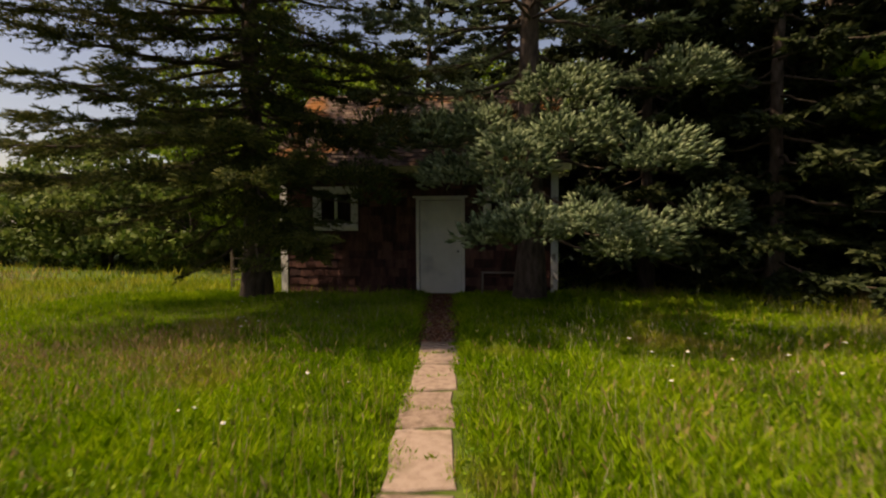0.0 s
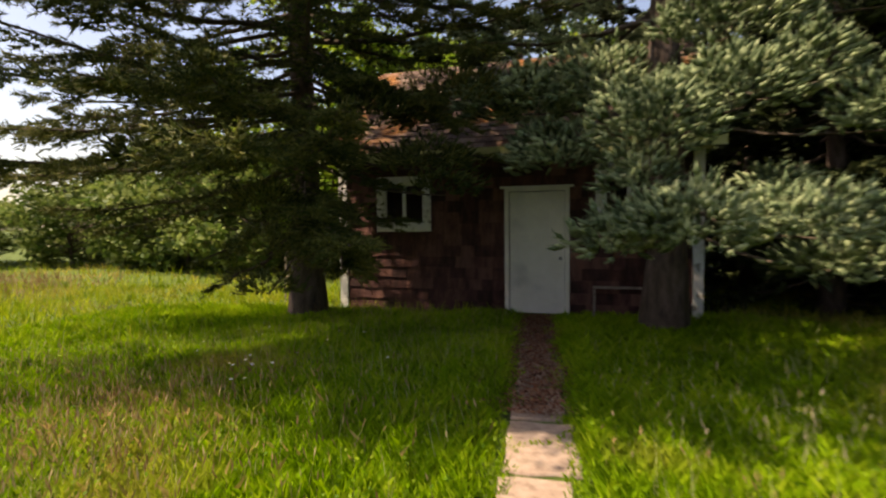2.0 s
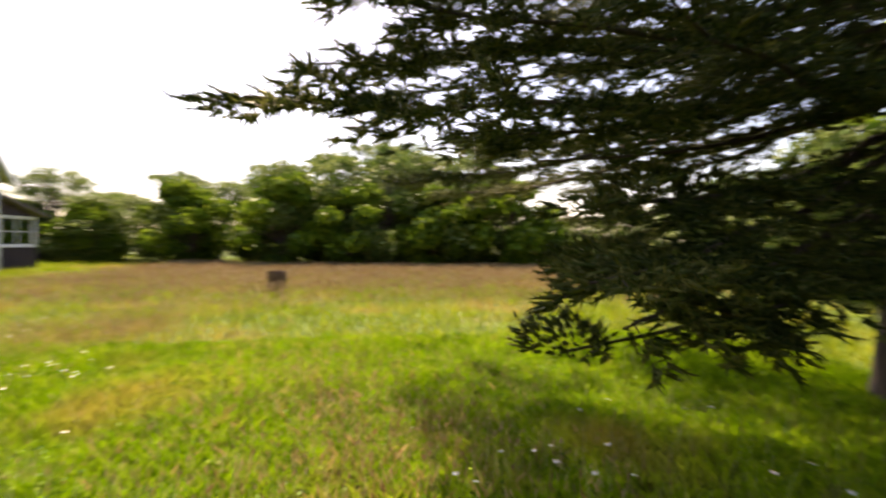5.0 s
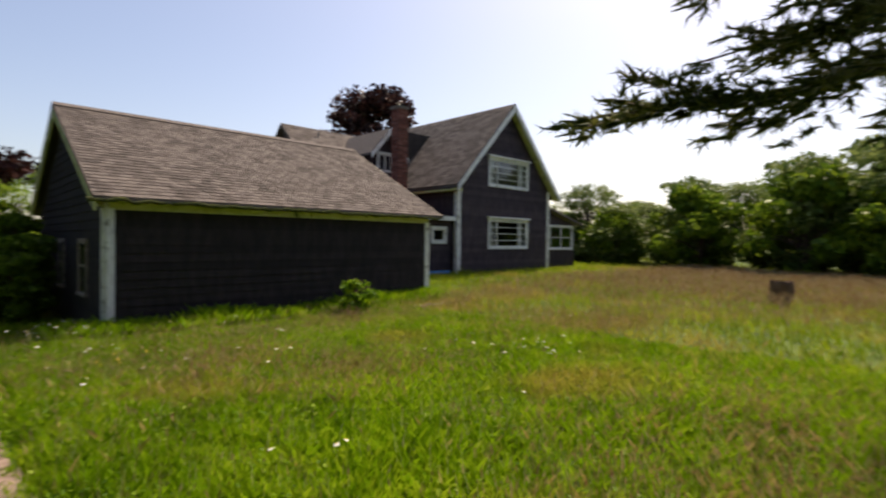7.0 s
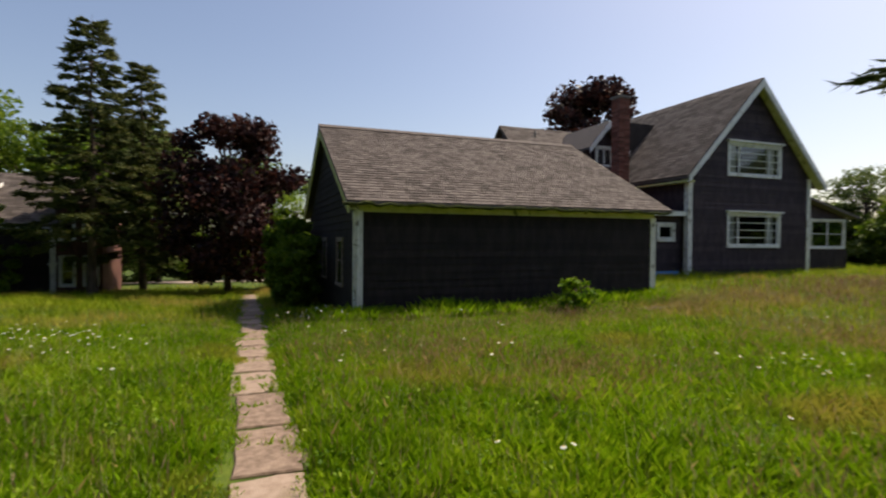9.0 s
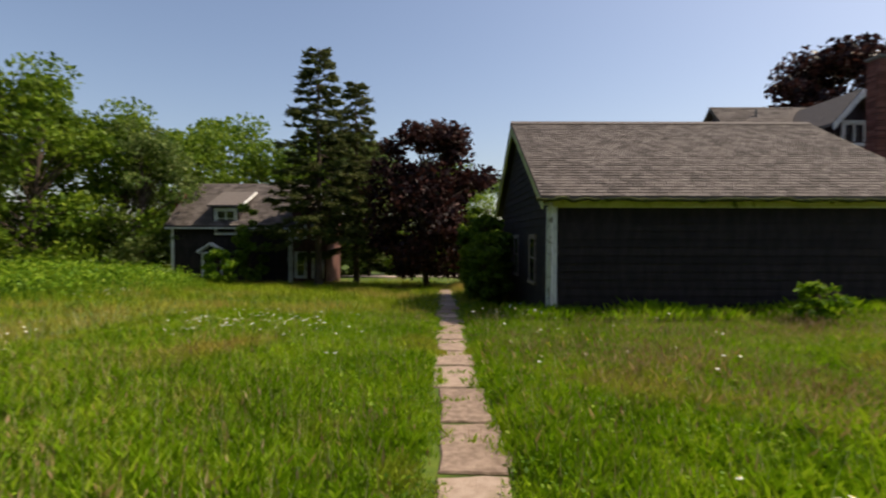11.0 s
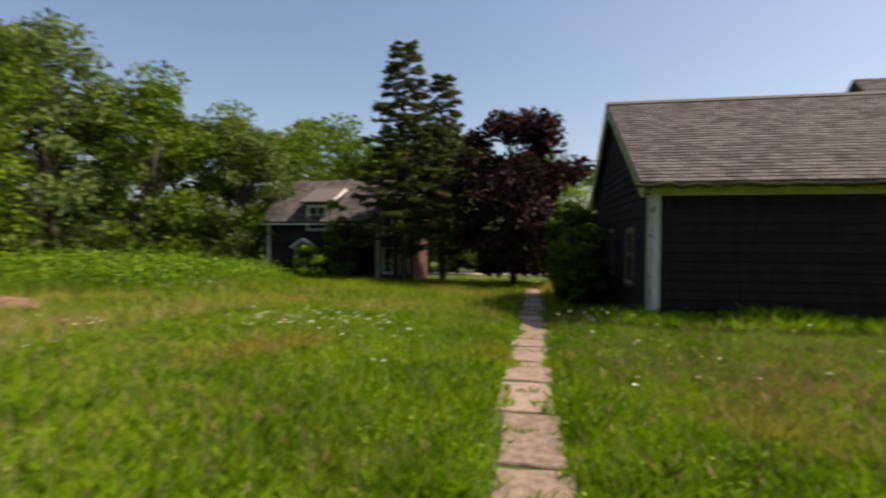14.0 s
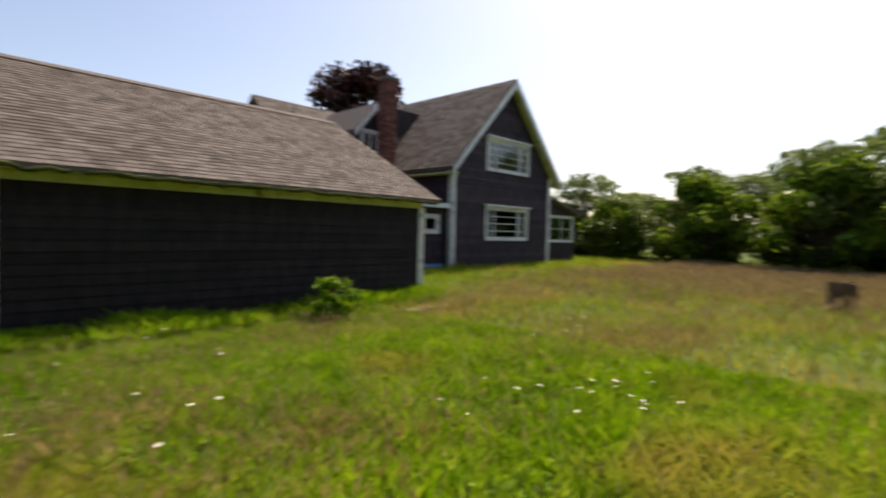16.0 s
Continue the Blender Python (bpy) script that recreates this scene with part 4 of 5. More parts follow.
# ---- spruces at the shed ----
left_boughs = [
    (3.2, -1.95, 5.1, 2.15, 15), (3.6, -2.3, 5.5, 2.75, 14), (3.9, -2.9, 5.2, 2.6, 13), (3.4, -2.9, 6, 2.2, 13), (2.9, -1.7, 6.6, 2.6, 12), (2.7, -1.5, 6.3, 1.46, 10), (2.6, -1.65, 6.5, 1.28, 10), (2.8, -2, 6.5, 1.75, 10),
    (2.4, -1.7, 6.9, 1.2, 9), (4.4, -3.6, 5.6, 3.4, 12), (4, -4.6, 5.6, 2.9, 12), (3.3, -5.4, 5.9, 2.2, 11), (3, -6.6, 6.4, 2.2, 10), (3.7, -7.6, 7.4, 2.9, 10), (3.1, -7.9, 8.8, 2.4, 9), (4.3, -8.2, 9.8, 3.4, 9),
    (2.6, -6.4, 8.2, 1.9, 9), (3.2, -2, 9.3, 2.2, 9), (2.4, -1.9, 9.8, 1.7, 9), (4.4, -1.6, 9.2, 3.3, 10), (5, -0.9, 9.7, 3.9, 10), (2.1, -3, 9, 1.3, 9), (1.8, -4.6, 9, 0.8, 8), (5.2, -2.2, 6.8, 4.4, 11),
    (5.4, -4.4, 6.2, 4.5, 11), (5.6, -6.4, 7, 4.8, 10), (4.9, -7.4, 8.4, 4, 10), (5.4, -1.4, 8.9, 4.3, 11), (4.8, -2.4, 8.6, 3.5, 11), (3.6, -2.6, 8.8, 2.6, 11), (6.2, -2.6, 8.2, 5, 11), (6, -0.6, 9.2, 4.8, 11),
    (2.7, -5.8, 8.4, 1.6, 11), (3.3, -4.4, 7.8, 2.4, 11), (4, -6, 8, 3.1, 11), (2.3, -5, 9.2, 1.1, 10), (5.5, -8.5, 8.5, 5.2, 11), (6, -8, 7.5, 5.6, 11), (6.5, -7.2, 7, 6.2, 11), (6.8, -6, 6.6, 6.6, 11),
    (7, -4.6, 6.4, 6.8, 11), (6.5, -3, 6.8, 6.3, 11), (7.2, -8.2, 9.5, 6.6, 10), (4.6, -1.2, 8.8, 3.2, 15), (4.2, -0.9, 9, 2.9, 15), (5.2, -0.5, 8.8, 3.8, 15), (5.8, 0.2, 9, 4.3, 15), (4.9, -2, 8.4, 3.4, 15),
    # these four hang above the view, added to shade the path and lawn
    (8.6, -2.8, 5.2, 7.3, 14), (8.8, -3.4, 5.6, 7.6, 14), (9.2, -2.4, 6.2, 8, 14), (7.9, -3, 6.2, 6.6, 14),
]
# next two sets: high boughs over the lawn, added out of view to shade it
left_boughs += [(6.6 + 0.5 * (i % 5), -4.8 + 0.13 * i, 4.75 + 0.2 * (i % 4), 5.4 + 0.7 * (i % 5), 17) for i in range(17)]
left_boughs += [(6.4 + 0.2 * i, -8.2 + 0.6 * i, 5.1 + 0.15 * (i % 3), 5.4 + 0.2 * (i % 4), 16) for i in range(7)]
left_boughs += [(3.0 + 0.5 * i, -8.6 + 0.75 * (i % 6), 7.6 + 0.5 * (i % 4), 2.5 + 0.5 * i, 9) for i in range(8)]
left_spruce = spruce("spruce_tree", (-3.87, 10.5), 13.5, 4.5, 95, "tall dark spruce with long sweeping lower boughs beside the shed", NEEDLE_GREEN, low=3.2, density=8, needles=8, sprig=0.125, spread=0.05, trunk=0.27, extra=left_boughs, droop=0.12, nw=0.008, thinner=1.05, power=0.5, core=0.014, fine=1.0,
       skip=lambda x, y, z: y > 10.8 and z < 5.2)
left_pads = [
    (-1.19, 8.88, 1.98, 0.40, 0.19), (-2.14, 9.18, 3.00, 0.69, 0.25), (-2.68, 8.78, 2.37, 0.41, 0.24), (-2.91, 8.81, 1.28, 0.42, 0.18), (-3.95, 6.96, 2.22, 0.32, 0.15),
    (-1.45, 9.13, 2.36, 0.61, 0.24), (-0.84, 9.13, 3.17, 0.69, 0.32),
]
# unseen overhead pads, added to shade the ground under the low boughs
left_pads += [(-8.2 + 0.75 * i, 5.5 + 0.35 * (i % 3), 6.0 + 0.2 * (i % 2), 0.8, 0.25) for i in range(7)]
add_pads(left_spruce, left_pads, NEEDLE_GREEN, 520, 0.12, 0.017, 8, 0.7)
low_pads = [(-2.35, 6.55, 0.98, 0.24, 0.10), (-2.55, 6.90, 1.32, 0.36, 0.16), (-2.85, 7.35, 1.75, 0.42, 0.18)]
add_pads(left_spruce, low_pads, NEEDLE_GREEN, 1700, 0.075, 0.01, 8, 0.7)
right_pads = [
    (1.26, 7.13, 1.46, 0.56, 0.18), (2.22, 7.14, 1.49, 0.57, 0.17), (2.94, 7.32, 1.38, 0.38, 0.15), (0.70, 7.46, 1.33, 0.36, 0.16), (1.15, 8.02, 2.51, 0.53, 0.25), (1.04, 8.11, 1.98, 0.32, 0.18),
    (2.00, 8.12, 2.84, 0.48, 0.25), (2.68, 8.10, 3.04, 0.27, 0.23), (3.40, 7.98, 2.55, 0.55, 0.24), (2.56, 8.59, 1.87, 0.29, 0.14), (2.06, 8.73, 3.73, 0.64, 0.22), (4.23, 8.88, 4.05, 0.54, 0.24),
    (2.75, 7.60, 1.13, 0.52, 0.13), (-0.29, 9.26, 3.10, 0.65, 0.23), (0.15, 9.11, 2.38, 0.51, 0.23), (0.72, 8.98, 3.17, 0.49, 0.23), (4.91, 9.26, 1.66, 0.45, 0.31), (0.11, 10.18, 3.25, 0.66, 0.26),
    # last five pads: unseen, added overhead to shade the grass right of the path
    (1.77, 9.49, 3.04, 0.48, 0.25), (-0.6, 5.3, 5.2, 0.75, 0.28), (0.4, 5.4, 5.0, 0.75, 0.28), (1.4, 5.4, 5.2, 0.75, 0.28), (2.4, 5.5, 5.0, 0.75, 0.28), (3.4, 5.7, 5.3, 0.75, 0.28),
]
right_spruce = spruce("blue_spruce", (1.72, 10.1), 15.0, 3.5, 90, "blue-grey spruce whose boughs hide the shed's corner", NEEDLE_BLUE, low=3.9, density=9, needles=8, sprig=0.19, spread=0.042, trunk=0.27, droop=0.1, nw=0.011, core=0.026, thinner=0.75, fine=1.5, skip=lambda x, y, z: y < 7.9)
add_pads(right_spruce, right_pads, NEEDLE_BLUE, 560, 0.16, 0.028, 10, 0.5, 1.45)
spruce("blue_spruce", (8.3, 0.9), 7.2, 1.7, 95, "young blue-green spruce branched to the ground", NEEDLE_DEEP, low=0.4, density=12, needles=6, sprig=0.16, spread=0.05, trunk=0.13, nw=0.012, core=0.02)
wood_spruce = None
for x, y, h, r in ((6.6, 10.2, 13, 2.8), (9.2, 12.5, 14, 3.2), (4.8, 15.5, 14, 3.0), (12.0, 9.8, 13, 3.2), (-0.5, 17.0, 15, 3.2), (4.6, 11.6, 13, 3), (7.6, 13.2, 13, 3), (6.0, 17.5, 13, 3), (10.5, 15.5, 13, 3), (13.5, 13.0, 13, 3), (15.0, 8.2, 13, 3), (9.0, 9.0, 13, 3), (2.2, 17.2, 13, 3), (11.4, 12.4, 13, 3), (5.6, 13.4, 13, 3), (8.4, 16.2, 13, 3), (12.8, 16.4, 13, 3), (16.2, 11.6, 13, 3), (13.4, 10.9, 13, 3)):
    if wood_spruce is None:
        wood_spruce = spruce("forest_spruce", (x, y), h, r, 85, "dark crowded spruce at the wood's edge", NEEDLE, low=0.6, density=3.4, needles=4, sprig=0.34, spread=0.12, trunk=0.16, nw=0.05, core=0.06)
        tagged(wood_spruce, group="spruces behind the shed")
    else:
        copy_thing(wood_spruce, pose(x, y, ground_z(x, y) - 0.15, 0, 0, rng.uniform(0, 360)))
road_spruce = spruce("road_spruce", (5.5, -16.6), 10.6, 2.6, 110, "tall dark spruce beside the cottage", NEEDLE_GREEN, low=2.4, density=6, needles=4, sprig=0.24, spread=0.08, trunk=0.17, nw=0.03, core=0.04)
tagged(road_spruce, group="spruces by the cottage")
copy_thing(road_spruce, pose(4.2, -18.6, ground_z(4.2, -18.6) - 0.9, 0, 0, 130))

# ---- broad-leaved trees ----
def edge_height(x, y):
    """Height of the wood's edge across the meadow: low behind the house and in the far corner, taller between."""
    if y > 13:
        return float(np.clip(3.4 + (x + 24) * 0.35, 3.4, 6.0))
    return float(np.clip(6.4 + (y + 1.6) * 0.3, 4.0, 8.2)) * (1.2 if x < -37 else 1.0)


def plant(proto, spots):
    """Stands the tree at the first spot and copies of it at the others; a spot is (x, y, turn, size)."""
    for i, (x, y, turn, size) in enumerate(spots):
        wide = max(size, 0.88) if proto in (maple, ash, alder) else size
        m = pose(x, y, ground_z(x, y), 0, 0, turn) @ Matrix.Diagonal((wide, wide, size, 1))
        if i == 0:
            proto.matrix_basis = m
        else:
            c = copy_thing(proto, pose(x, y, ground_z(x, y), 0, 0, turn))
            c.scale = (wide, wide, size)


maple = broadleaf("maple_tree", 8.0, 2.9, 11500, "full green maple at the wood's edge", LEAF, 0.22, 0.16, 0.12, 60)
tagged(maple, group="trees round the meadow")
ash = broadleaf("ash_tree", 8.5, 2.6, 9000, "pale green ash with thin airy top", LEAF_PALE, 0.2, 0.14, 0.10, 52)
tagged(ash, group="trees round the meadow")
alder = broadleaf("alder_tree", 5.6, 2.5, 5200, "low bushy grey-green alder", LEAF_PALE, 0.28, 0.10, 0.03, 54)
tagged(alder, group="trees round the meadow")
lime = broadleaf("linden_tree", 8.0, 2.4, 8000, "sunlit yellow-green young tree behind the shed", LEAF_LIME, 0.2, 0.12, 0.1, 48)
spots_m, spots_a, spots_l, spots_b = [], [], [], []
for i, (x, y) in enumerate([(14.5, 0.5), (16.5, -3.0), (17.5, -7.0), (18.0, -11.5), (17.0, -15.5), (15.8, -19.5), (20.5, -1.0), (21.0, -6.0), (21.5, -13.0), (19.5, -19.0), (15.0, -24.5), (9.8, -26.5), (5.0, -28.5), (13.0, 4.0), (17.0, 5.0), (11.5, 7.0)]):
    (spots_m if i % 3 else spots_a).append((x, y, rng.uniform(0, 360), rng.uniform(1.0, 1.12) if i < 2 else rng.uniform(0.98, 1.1)))
for x, y in [(-33, -14), (-33, -9), (-34, -3.5), (-32, 1), (-33, 6), (-31, 10), (-30, 14), (-33, -19), (-28, 18), (-25, 21), (-21, 23)]:
    low_tree = abs(y) % 2 < 1
    (spots_b if low_tree else spots_a).append((x + rng.uniform(-1, 1), y, rng.uniform(0, 360), rng.uniform(0.82, 1.05) * edge_height(x, y) / (6.2 if low_tree else 9.2)))
for x, y in [(-17, 24), (-14, 22), (-12, 24), (-10.5, 20), (-9, 23), (-7, 20), (-36, -6), (-36, 3), (-35, 12), (-31, -12), (-30, -5), (-30, 4), (-31, 8), (-15, 20), (-19, 20.5), (-23, 18.5), (-27, 15), (-29.5, -9), (-29.5, 0.5), (-28.5, 6.5), (-28, 11), (-25.5, 16.5), (-31.5, -15.5), (-12.5, 19), (-9, 18), (-33, 3.5)]:
    spots_b.append((x, y, rng.uniform(0, 360), rng.uniform(0.8, 1.02) * edge_height(x, y) / 6.2))
for x, y in [(-4.8, 18.5), (-2.6, 20.0), (1.8, 21.0), (-6.6, 17.6)]:
    spots_l.append((x, y, rng.uniform(0, 360), rng.uniform(0.9, 1.15)))
for x, y in [(-40, -22), (-40, -12), (-41, -2), (-41, 8), (-38, 17), (-12, 29), (-4, 27), (4, 26), (10, 22), (16, 18), (18, 11), (25, -20), (8, -33), (0, -36), (-8, -37)]:
    spots_m.append((x, y, rng.uniform(0, 360), rng.uniform(0.9, 1.05) * edge_height(x, y) / 8.8 if x < -30 else rng.uniform(1.0, 1.3)))
for x, y in [(5.5, 21), (9.0, 19.5), (12.5, 19.5), (16.0, 15.5), (19.0, 13.0), (19.5, 8.0), (7.2, 18.6), (10.8, 18.2), (14.4, 17.0), (17.5, 10.4)]:
    spots_b.append((x, y, rng.uniform(0, 360), rng.uniform(1.0, 1.25)))
spots_a.append((14.4, -18.6, 40, 0.86))
spots_a.append((-31.0, -11.5, 10, 0.58))
spots_m.append((15.0, -30.0, 70, 1.32))
plant(maple, spots_m)
plant(ash, spots_a)
plant(alder, spots_b)
spots_l.append((-2.1, -18.5, 80, 0.6))
plant(lime, spots_l)
beech = broadleaf("copper_beech", 6.5, 2.35, 16000, "round copper beech with dark purple-brown leaves", COPPER, 0.22, 0.15, 0.10, 90)
plant(beech, [(0.75, -15.4, 0, 1.0), (-22.5, -23.5, 90, 1.7)])
slim = broadleaf("young_tree", 4.2, 1.0, 2500, "slender young tree with bright green leaves", LEAF, 0.2, 0.05, 0.1, 26)
plant(slim, [(8.6, -17.0, 30, 0.85), (-0.9, -17.5, 120, 1.05)])
high = broadleaf("young_maple", 5.4, 1.1, 1800, "sunlit young maple between the dark spruces", LEAF_LIME, 0.17, 0.06, 0.6, 24)
plant(high, [(8.3, 9.2, 0, 1.0)])
bush = broadleaf("bush", 2.0, 1.15, 5000, "dense dark green leafy bush", LEAF, 0.17, 0.05, 0.02, 40, "bush")
plant(bush, [(-3.2, -32, 0, 1.6), (0.4, -32.4, 50, 1.7), (3.6, -32, 100, 1.6), (6.8, -32.3, 190, 1.7), (10, -32, 250, 1.6), (-29.5, -13, 10, 1.3), (-29.2, -8.5, 80, 1.5), (-28.8, -3.8, 140, 2.0), (-28.5, 1.0, 200, 2.2), (-28.0, 4.6, 250, 2.0), (-27.2, 9.0, 300, 2.1), (-26.0, 13.0, 20, 2.2)])
wall_bush = broadleaf("wall_bush", 2.35, 0.72, 5200, "tall dark bush against the garage gable", LEAF, 0.15, 0.05, 0.02, 44, "bush")
plant(wall_bush, [(-1.14, -7.5, 0, 0.8), (-1.12, -8.9, 70, 1.02), (-1.05, -10.4, 150, 1.06)])
dogwood = broadleaf("dogwood_bush", 1.35, 0.66, 2600, "bright green round bush before the cottage", WEED, 0.15, 0.03, 0.03, 36, "bush")
plant(dogwood, [(9.0, -14.6, 0, 1.0)])
shrub = broadleaf("shrub", 0.75, 0.42, 500, "small bright green shrub near the garage wall", WEED, 0.13, 0.02, 0.05, 20, "shrub")
plant(shrub, [(-6.2, -2.7, 0, 0.95)])


# ---- bank of weeds ----
def weeds():
    th = rng.uniform(0, 2 * np.pi, 420)
    r = np.sqrt(rng.random(420))
    c = np.stack([13.0 + 4.6 * r * np.cos(th), -9.2 + 6.0 * r * np.sin(th)], 1)
    pts = []
    for x, y in c:
        h = rng.uniform(0.2, 0.6)
        n = 60
        p = rng.normal(size=(n, 3)) * [0.22, 0.22, 0.3 * h]
        p += [x, y, ground_z(x, y) + h * 0.5]
        pts.append(p)
    p = np.concatenate(pts)
    part_ob = part("bank_weeds", leaf_cloud(p, 0.1, 1.0), WEED, kind="stuff")
    return tagged(part_ob, "tall green weeds on the low bank", "weeds")


weeds()
mound = part("dirt_patch", (lambda a: (np.concatenate([np.stack([9.6 + 0.9 * np.cos(a) * k * (1 + 0.15 * np.sin(3 * a)), -2.9 + 0.55 * np.sin(a) * k, rough_ground(9.6 + 0.9 * np.cos(a) * k, -2.9 + 0.55 * np.sin(a) * k) + 0.13 * (1 - k * k) + 0.02], 1) for k in (0.05, 0.4, 0.75, 1.0)]),
    np.array([[r * 20 + i, r * 20 + (i + 1) % 20, (r + 1) * 20 + (i + 1) % 20, (r + 1) * 20 + i] for r in range(3) for i in range(20)])))(np.linspace(0, 2 * np.pi, 20, endpoint=False)), DIRT, smooth=True)
tagged(mound, "bare reddish dirt heap beside the weeds", "dirt", kind="structure")
xs = np.linspace(-16, 30, 40)
v = np.concatenate([np.stack([xs, np.full(40, y), rough_ground(xs, np.full(40, y)) + 0.06], 1) for y in (-30.0, -28.6, -27.2)])
tagged(part("road", (v, np.array([[r * 40 + i, r * 40 + i + 1, (r + 1) * 40 + i + 1, (r + 1) * 40 + i] for r in range(2) for i in range(39)])), GRAVEL), "pale gravel road beyond the trees", "road", kind="structure")


# ---- small things ----
def stump():
    s = thing("tree_stump", pose(-14.7, 3.05, ground_z(-14.7, 3.05)), "weathered dark brown tree stump in the meadow", "stump")
    hs = np.array([-0.1, 0.05, 0.2, 0.4, 0.6, 0.66])
    v, f = tube(np.stack([0 * hs, 0 * hs, hs], 1), [0.36, 0.31, 0.27, 0.25, 0.26, 0.23], 16)
    v = v + rng.normal(0, 0.012, v.shape)
    part("stem", (v, f), STUMPWOOD, s, smooth=True)
    a = np.linspace(0, 2 * np.pi, 16, endpoint=False)
    part("cut_face", (np.concatenate([np.stack([0.24 * np.cos(a), 0.24 * np.sin(a), 0 * a + 0.64], 1), [[0, 0, 0.62]]]), np.array([[i, (i + 1) % 16, 16] for i in range(16)])), STUMPWOOD, s, "cracked grey cut face")
stump()


def stepladder():
    s = thing("stepladder", pose(-4.75, 11.9, ground_z(-4.75, 11.9), 0, 0, 20), "pale weathered wooden stepladder beside the spruce", "ladder")
    for x in (-1, 1):
        part("rail", prism([(-0.25, 0), (-0.19, 0), (0.03, 0.95), (-0.03, 0.95)], "x", x * 0.2 - 0.015, x * 0.2 + 0.015), WOOD, s)
        part("leg", prism([(0.30, 0), (0.26, 0), (0.02, 0.93), (0.06, 0.93)], "x", x * 0.17 - 0.012, x * 0.17 + 0.012), WOOD, s)
    for k in range(3):
        z = 0.24 + 0.24 * k
        part("tread", box(-0.19, 0.19, -0.26 + z * 0.22, -0.13 + z * 0.22, z, z + 0.025), WOOD, s)
    part("top", box(-0.23, 0.23, -0.08, 0.12, 0.95, 0.98), WOOD, s)
stepladder()


def bed_frame():
    s = thing("window_frame", pose(1.35, 10.62, ground_z(1.35, 10.6) - 0.02, -8, 0, -7), "old wooden frame leaning against the shed wall", "frame")
    part("frame_bar", box(-0.55, 0.55, -0.02, 0.02, 0.52, 0.56), WOOD, s)
    for x in (-0.55, 0.51):
        part("frame_bar", box(x, x + 0.04, -0.02, 0.02, 0, 0.52), WOOD, s)
bed_frame()
for i, (x, y, a, n) in enumerate(((-7.1, -2.35, 12, 1.5), (-7.6, -2.6, -8, 1.2), (-6.7, -2.2, 25, 0.9), (-8.2, -2.5, 4, 1.1))):
    b = thing("plank", pose(x, y, ground_z(x, y) + 0.005 + 0.02 * (i % 2), 0, 3, a), "grey weathered plank lying in the grass", "plank", "planks by the garage")
    part("board", box(-n / 2, n / 2, -0.07, 0.07, 0, 0.035, 0.008), WOOD, b)


def daisy_clump(x, y, n, spread, h=0.3, petal=PETAL, name="daisy_clump", label="clump of small white daisies in the grass"):
    d = thing(name, pose(x, y, ground_z(x, y)), label, "flowers", "flowers in the meadow")
    p = rng.normal(0, spread, (n, 2))
    hs = h * rng.uniform(0.7, 1.2, n)
    part("greenery", join([tube([(a, b, 0), (a * 1.05, b, c * 0.6), (a * 1.1, b * 1.05, c)], [0.003, 0.003, 0.002], 3) for (a, b), c in zip(p, hs)]), WEED, d, kind="stuff")
    ang = np.linspace(0, 2 * np.pi, 10, endpoint=False)
    heads, hearts = [], []
    for (a, b), c in zip(p, hs):
        t = rng.uniform(-0.3, 0.3, 2)
        r = np.where(np.arange(10) % 2, 0.013, 0.022)
        ring = np.stack([a * 1.1 + r * np.cos(ang), b * 1.05 + r * np.sin(ang), c + r * (t[0] * np.cos(ang) + t[1] * np.sin(ang))], 1)
        heads.append((np.concatenate([ring, [[a * 1.1, b * 1.05, c + 0.004]]]), np.array([[i, (i + 1) % 10, 10] for i in range(10)])))
        hearts.append((np.concatenate([ring[::2] * 0.3 + np.array([a * 1.1, b * 1.05, c]) * 0.7 + [0, 0, 0.006], [[a * 1.1, b * 1.05, c + 0.011]]]), np.array([[i, (i + 1) % 5, 5] for i in range(5)])))
    part("petals", join(heads), petal, d, kind="stuff")
    part("hearts", join(hearts), YELLOW, d, kind="stuff")


for x, y, n, s in ((3.0, -1.6, 44, 0.5), (2.2, -2.2, 30, 0.4), (3.6, -2.4, 14, 0.35), (-1.3, -0.9, 7, 0.25), (-1.5, 0.6, 5, 0.3), (-2.6, 1.0, 4, 0.4), (-5.2, 2.9, 12, 0.22), (-4.6, 2.3, 7, 0.3), (5.6, -0.6, 12, 0.25),
                   (-1.1, -3.4, 26, 0.28), (7.8, -5.8, 18, 0.35), (-3.2, 7.6, 10, 0.5), (-2.6, 6.4, 8, 0.5), (2.8, 5.2, 14, 0.7), (-1.9, 3.9, 6, 0.6), (4.3, 1.5, 7, 0.4), (-3.6, -1.4, 5, 0.5), (1.2, 0.2, 5, 0.4), (-7.5, 0.8, 8, 0.6)):
    daisy_clump(x, y, n, s)
daisy_clump(-1.4, -0.25, 8, 0.16, 0.24, YELLOW, "hawkweed_clump", "clump of small yellow flowers beside the path")


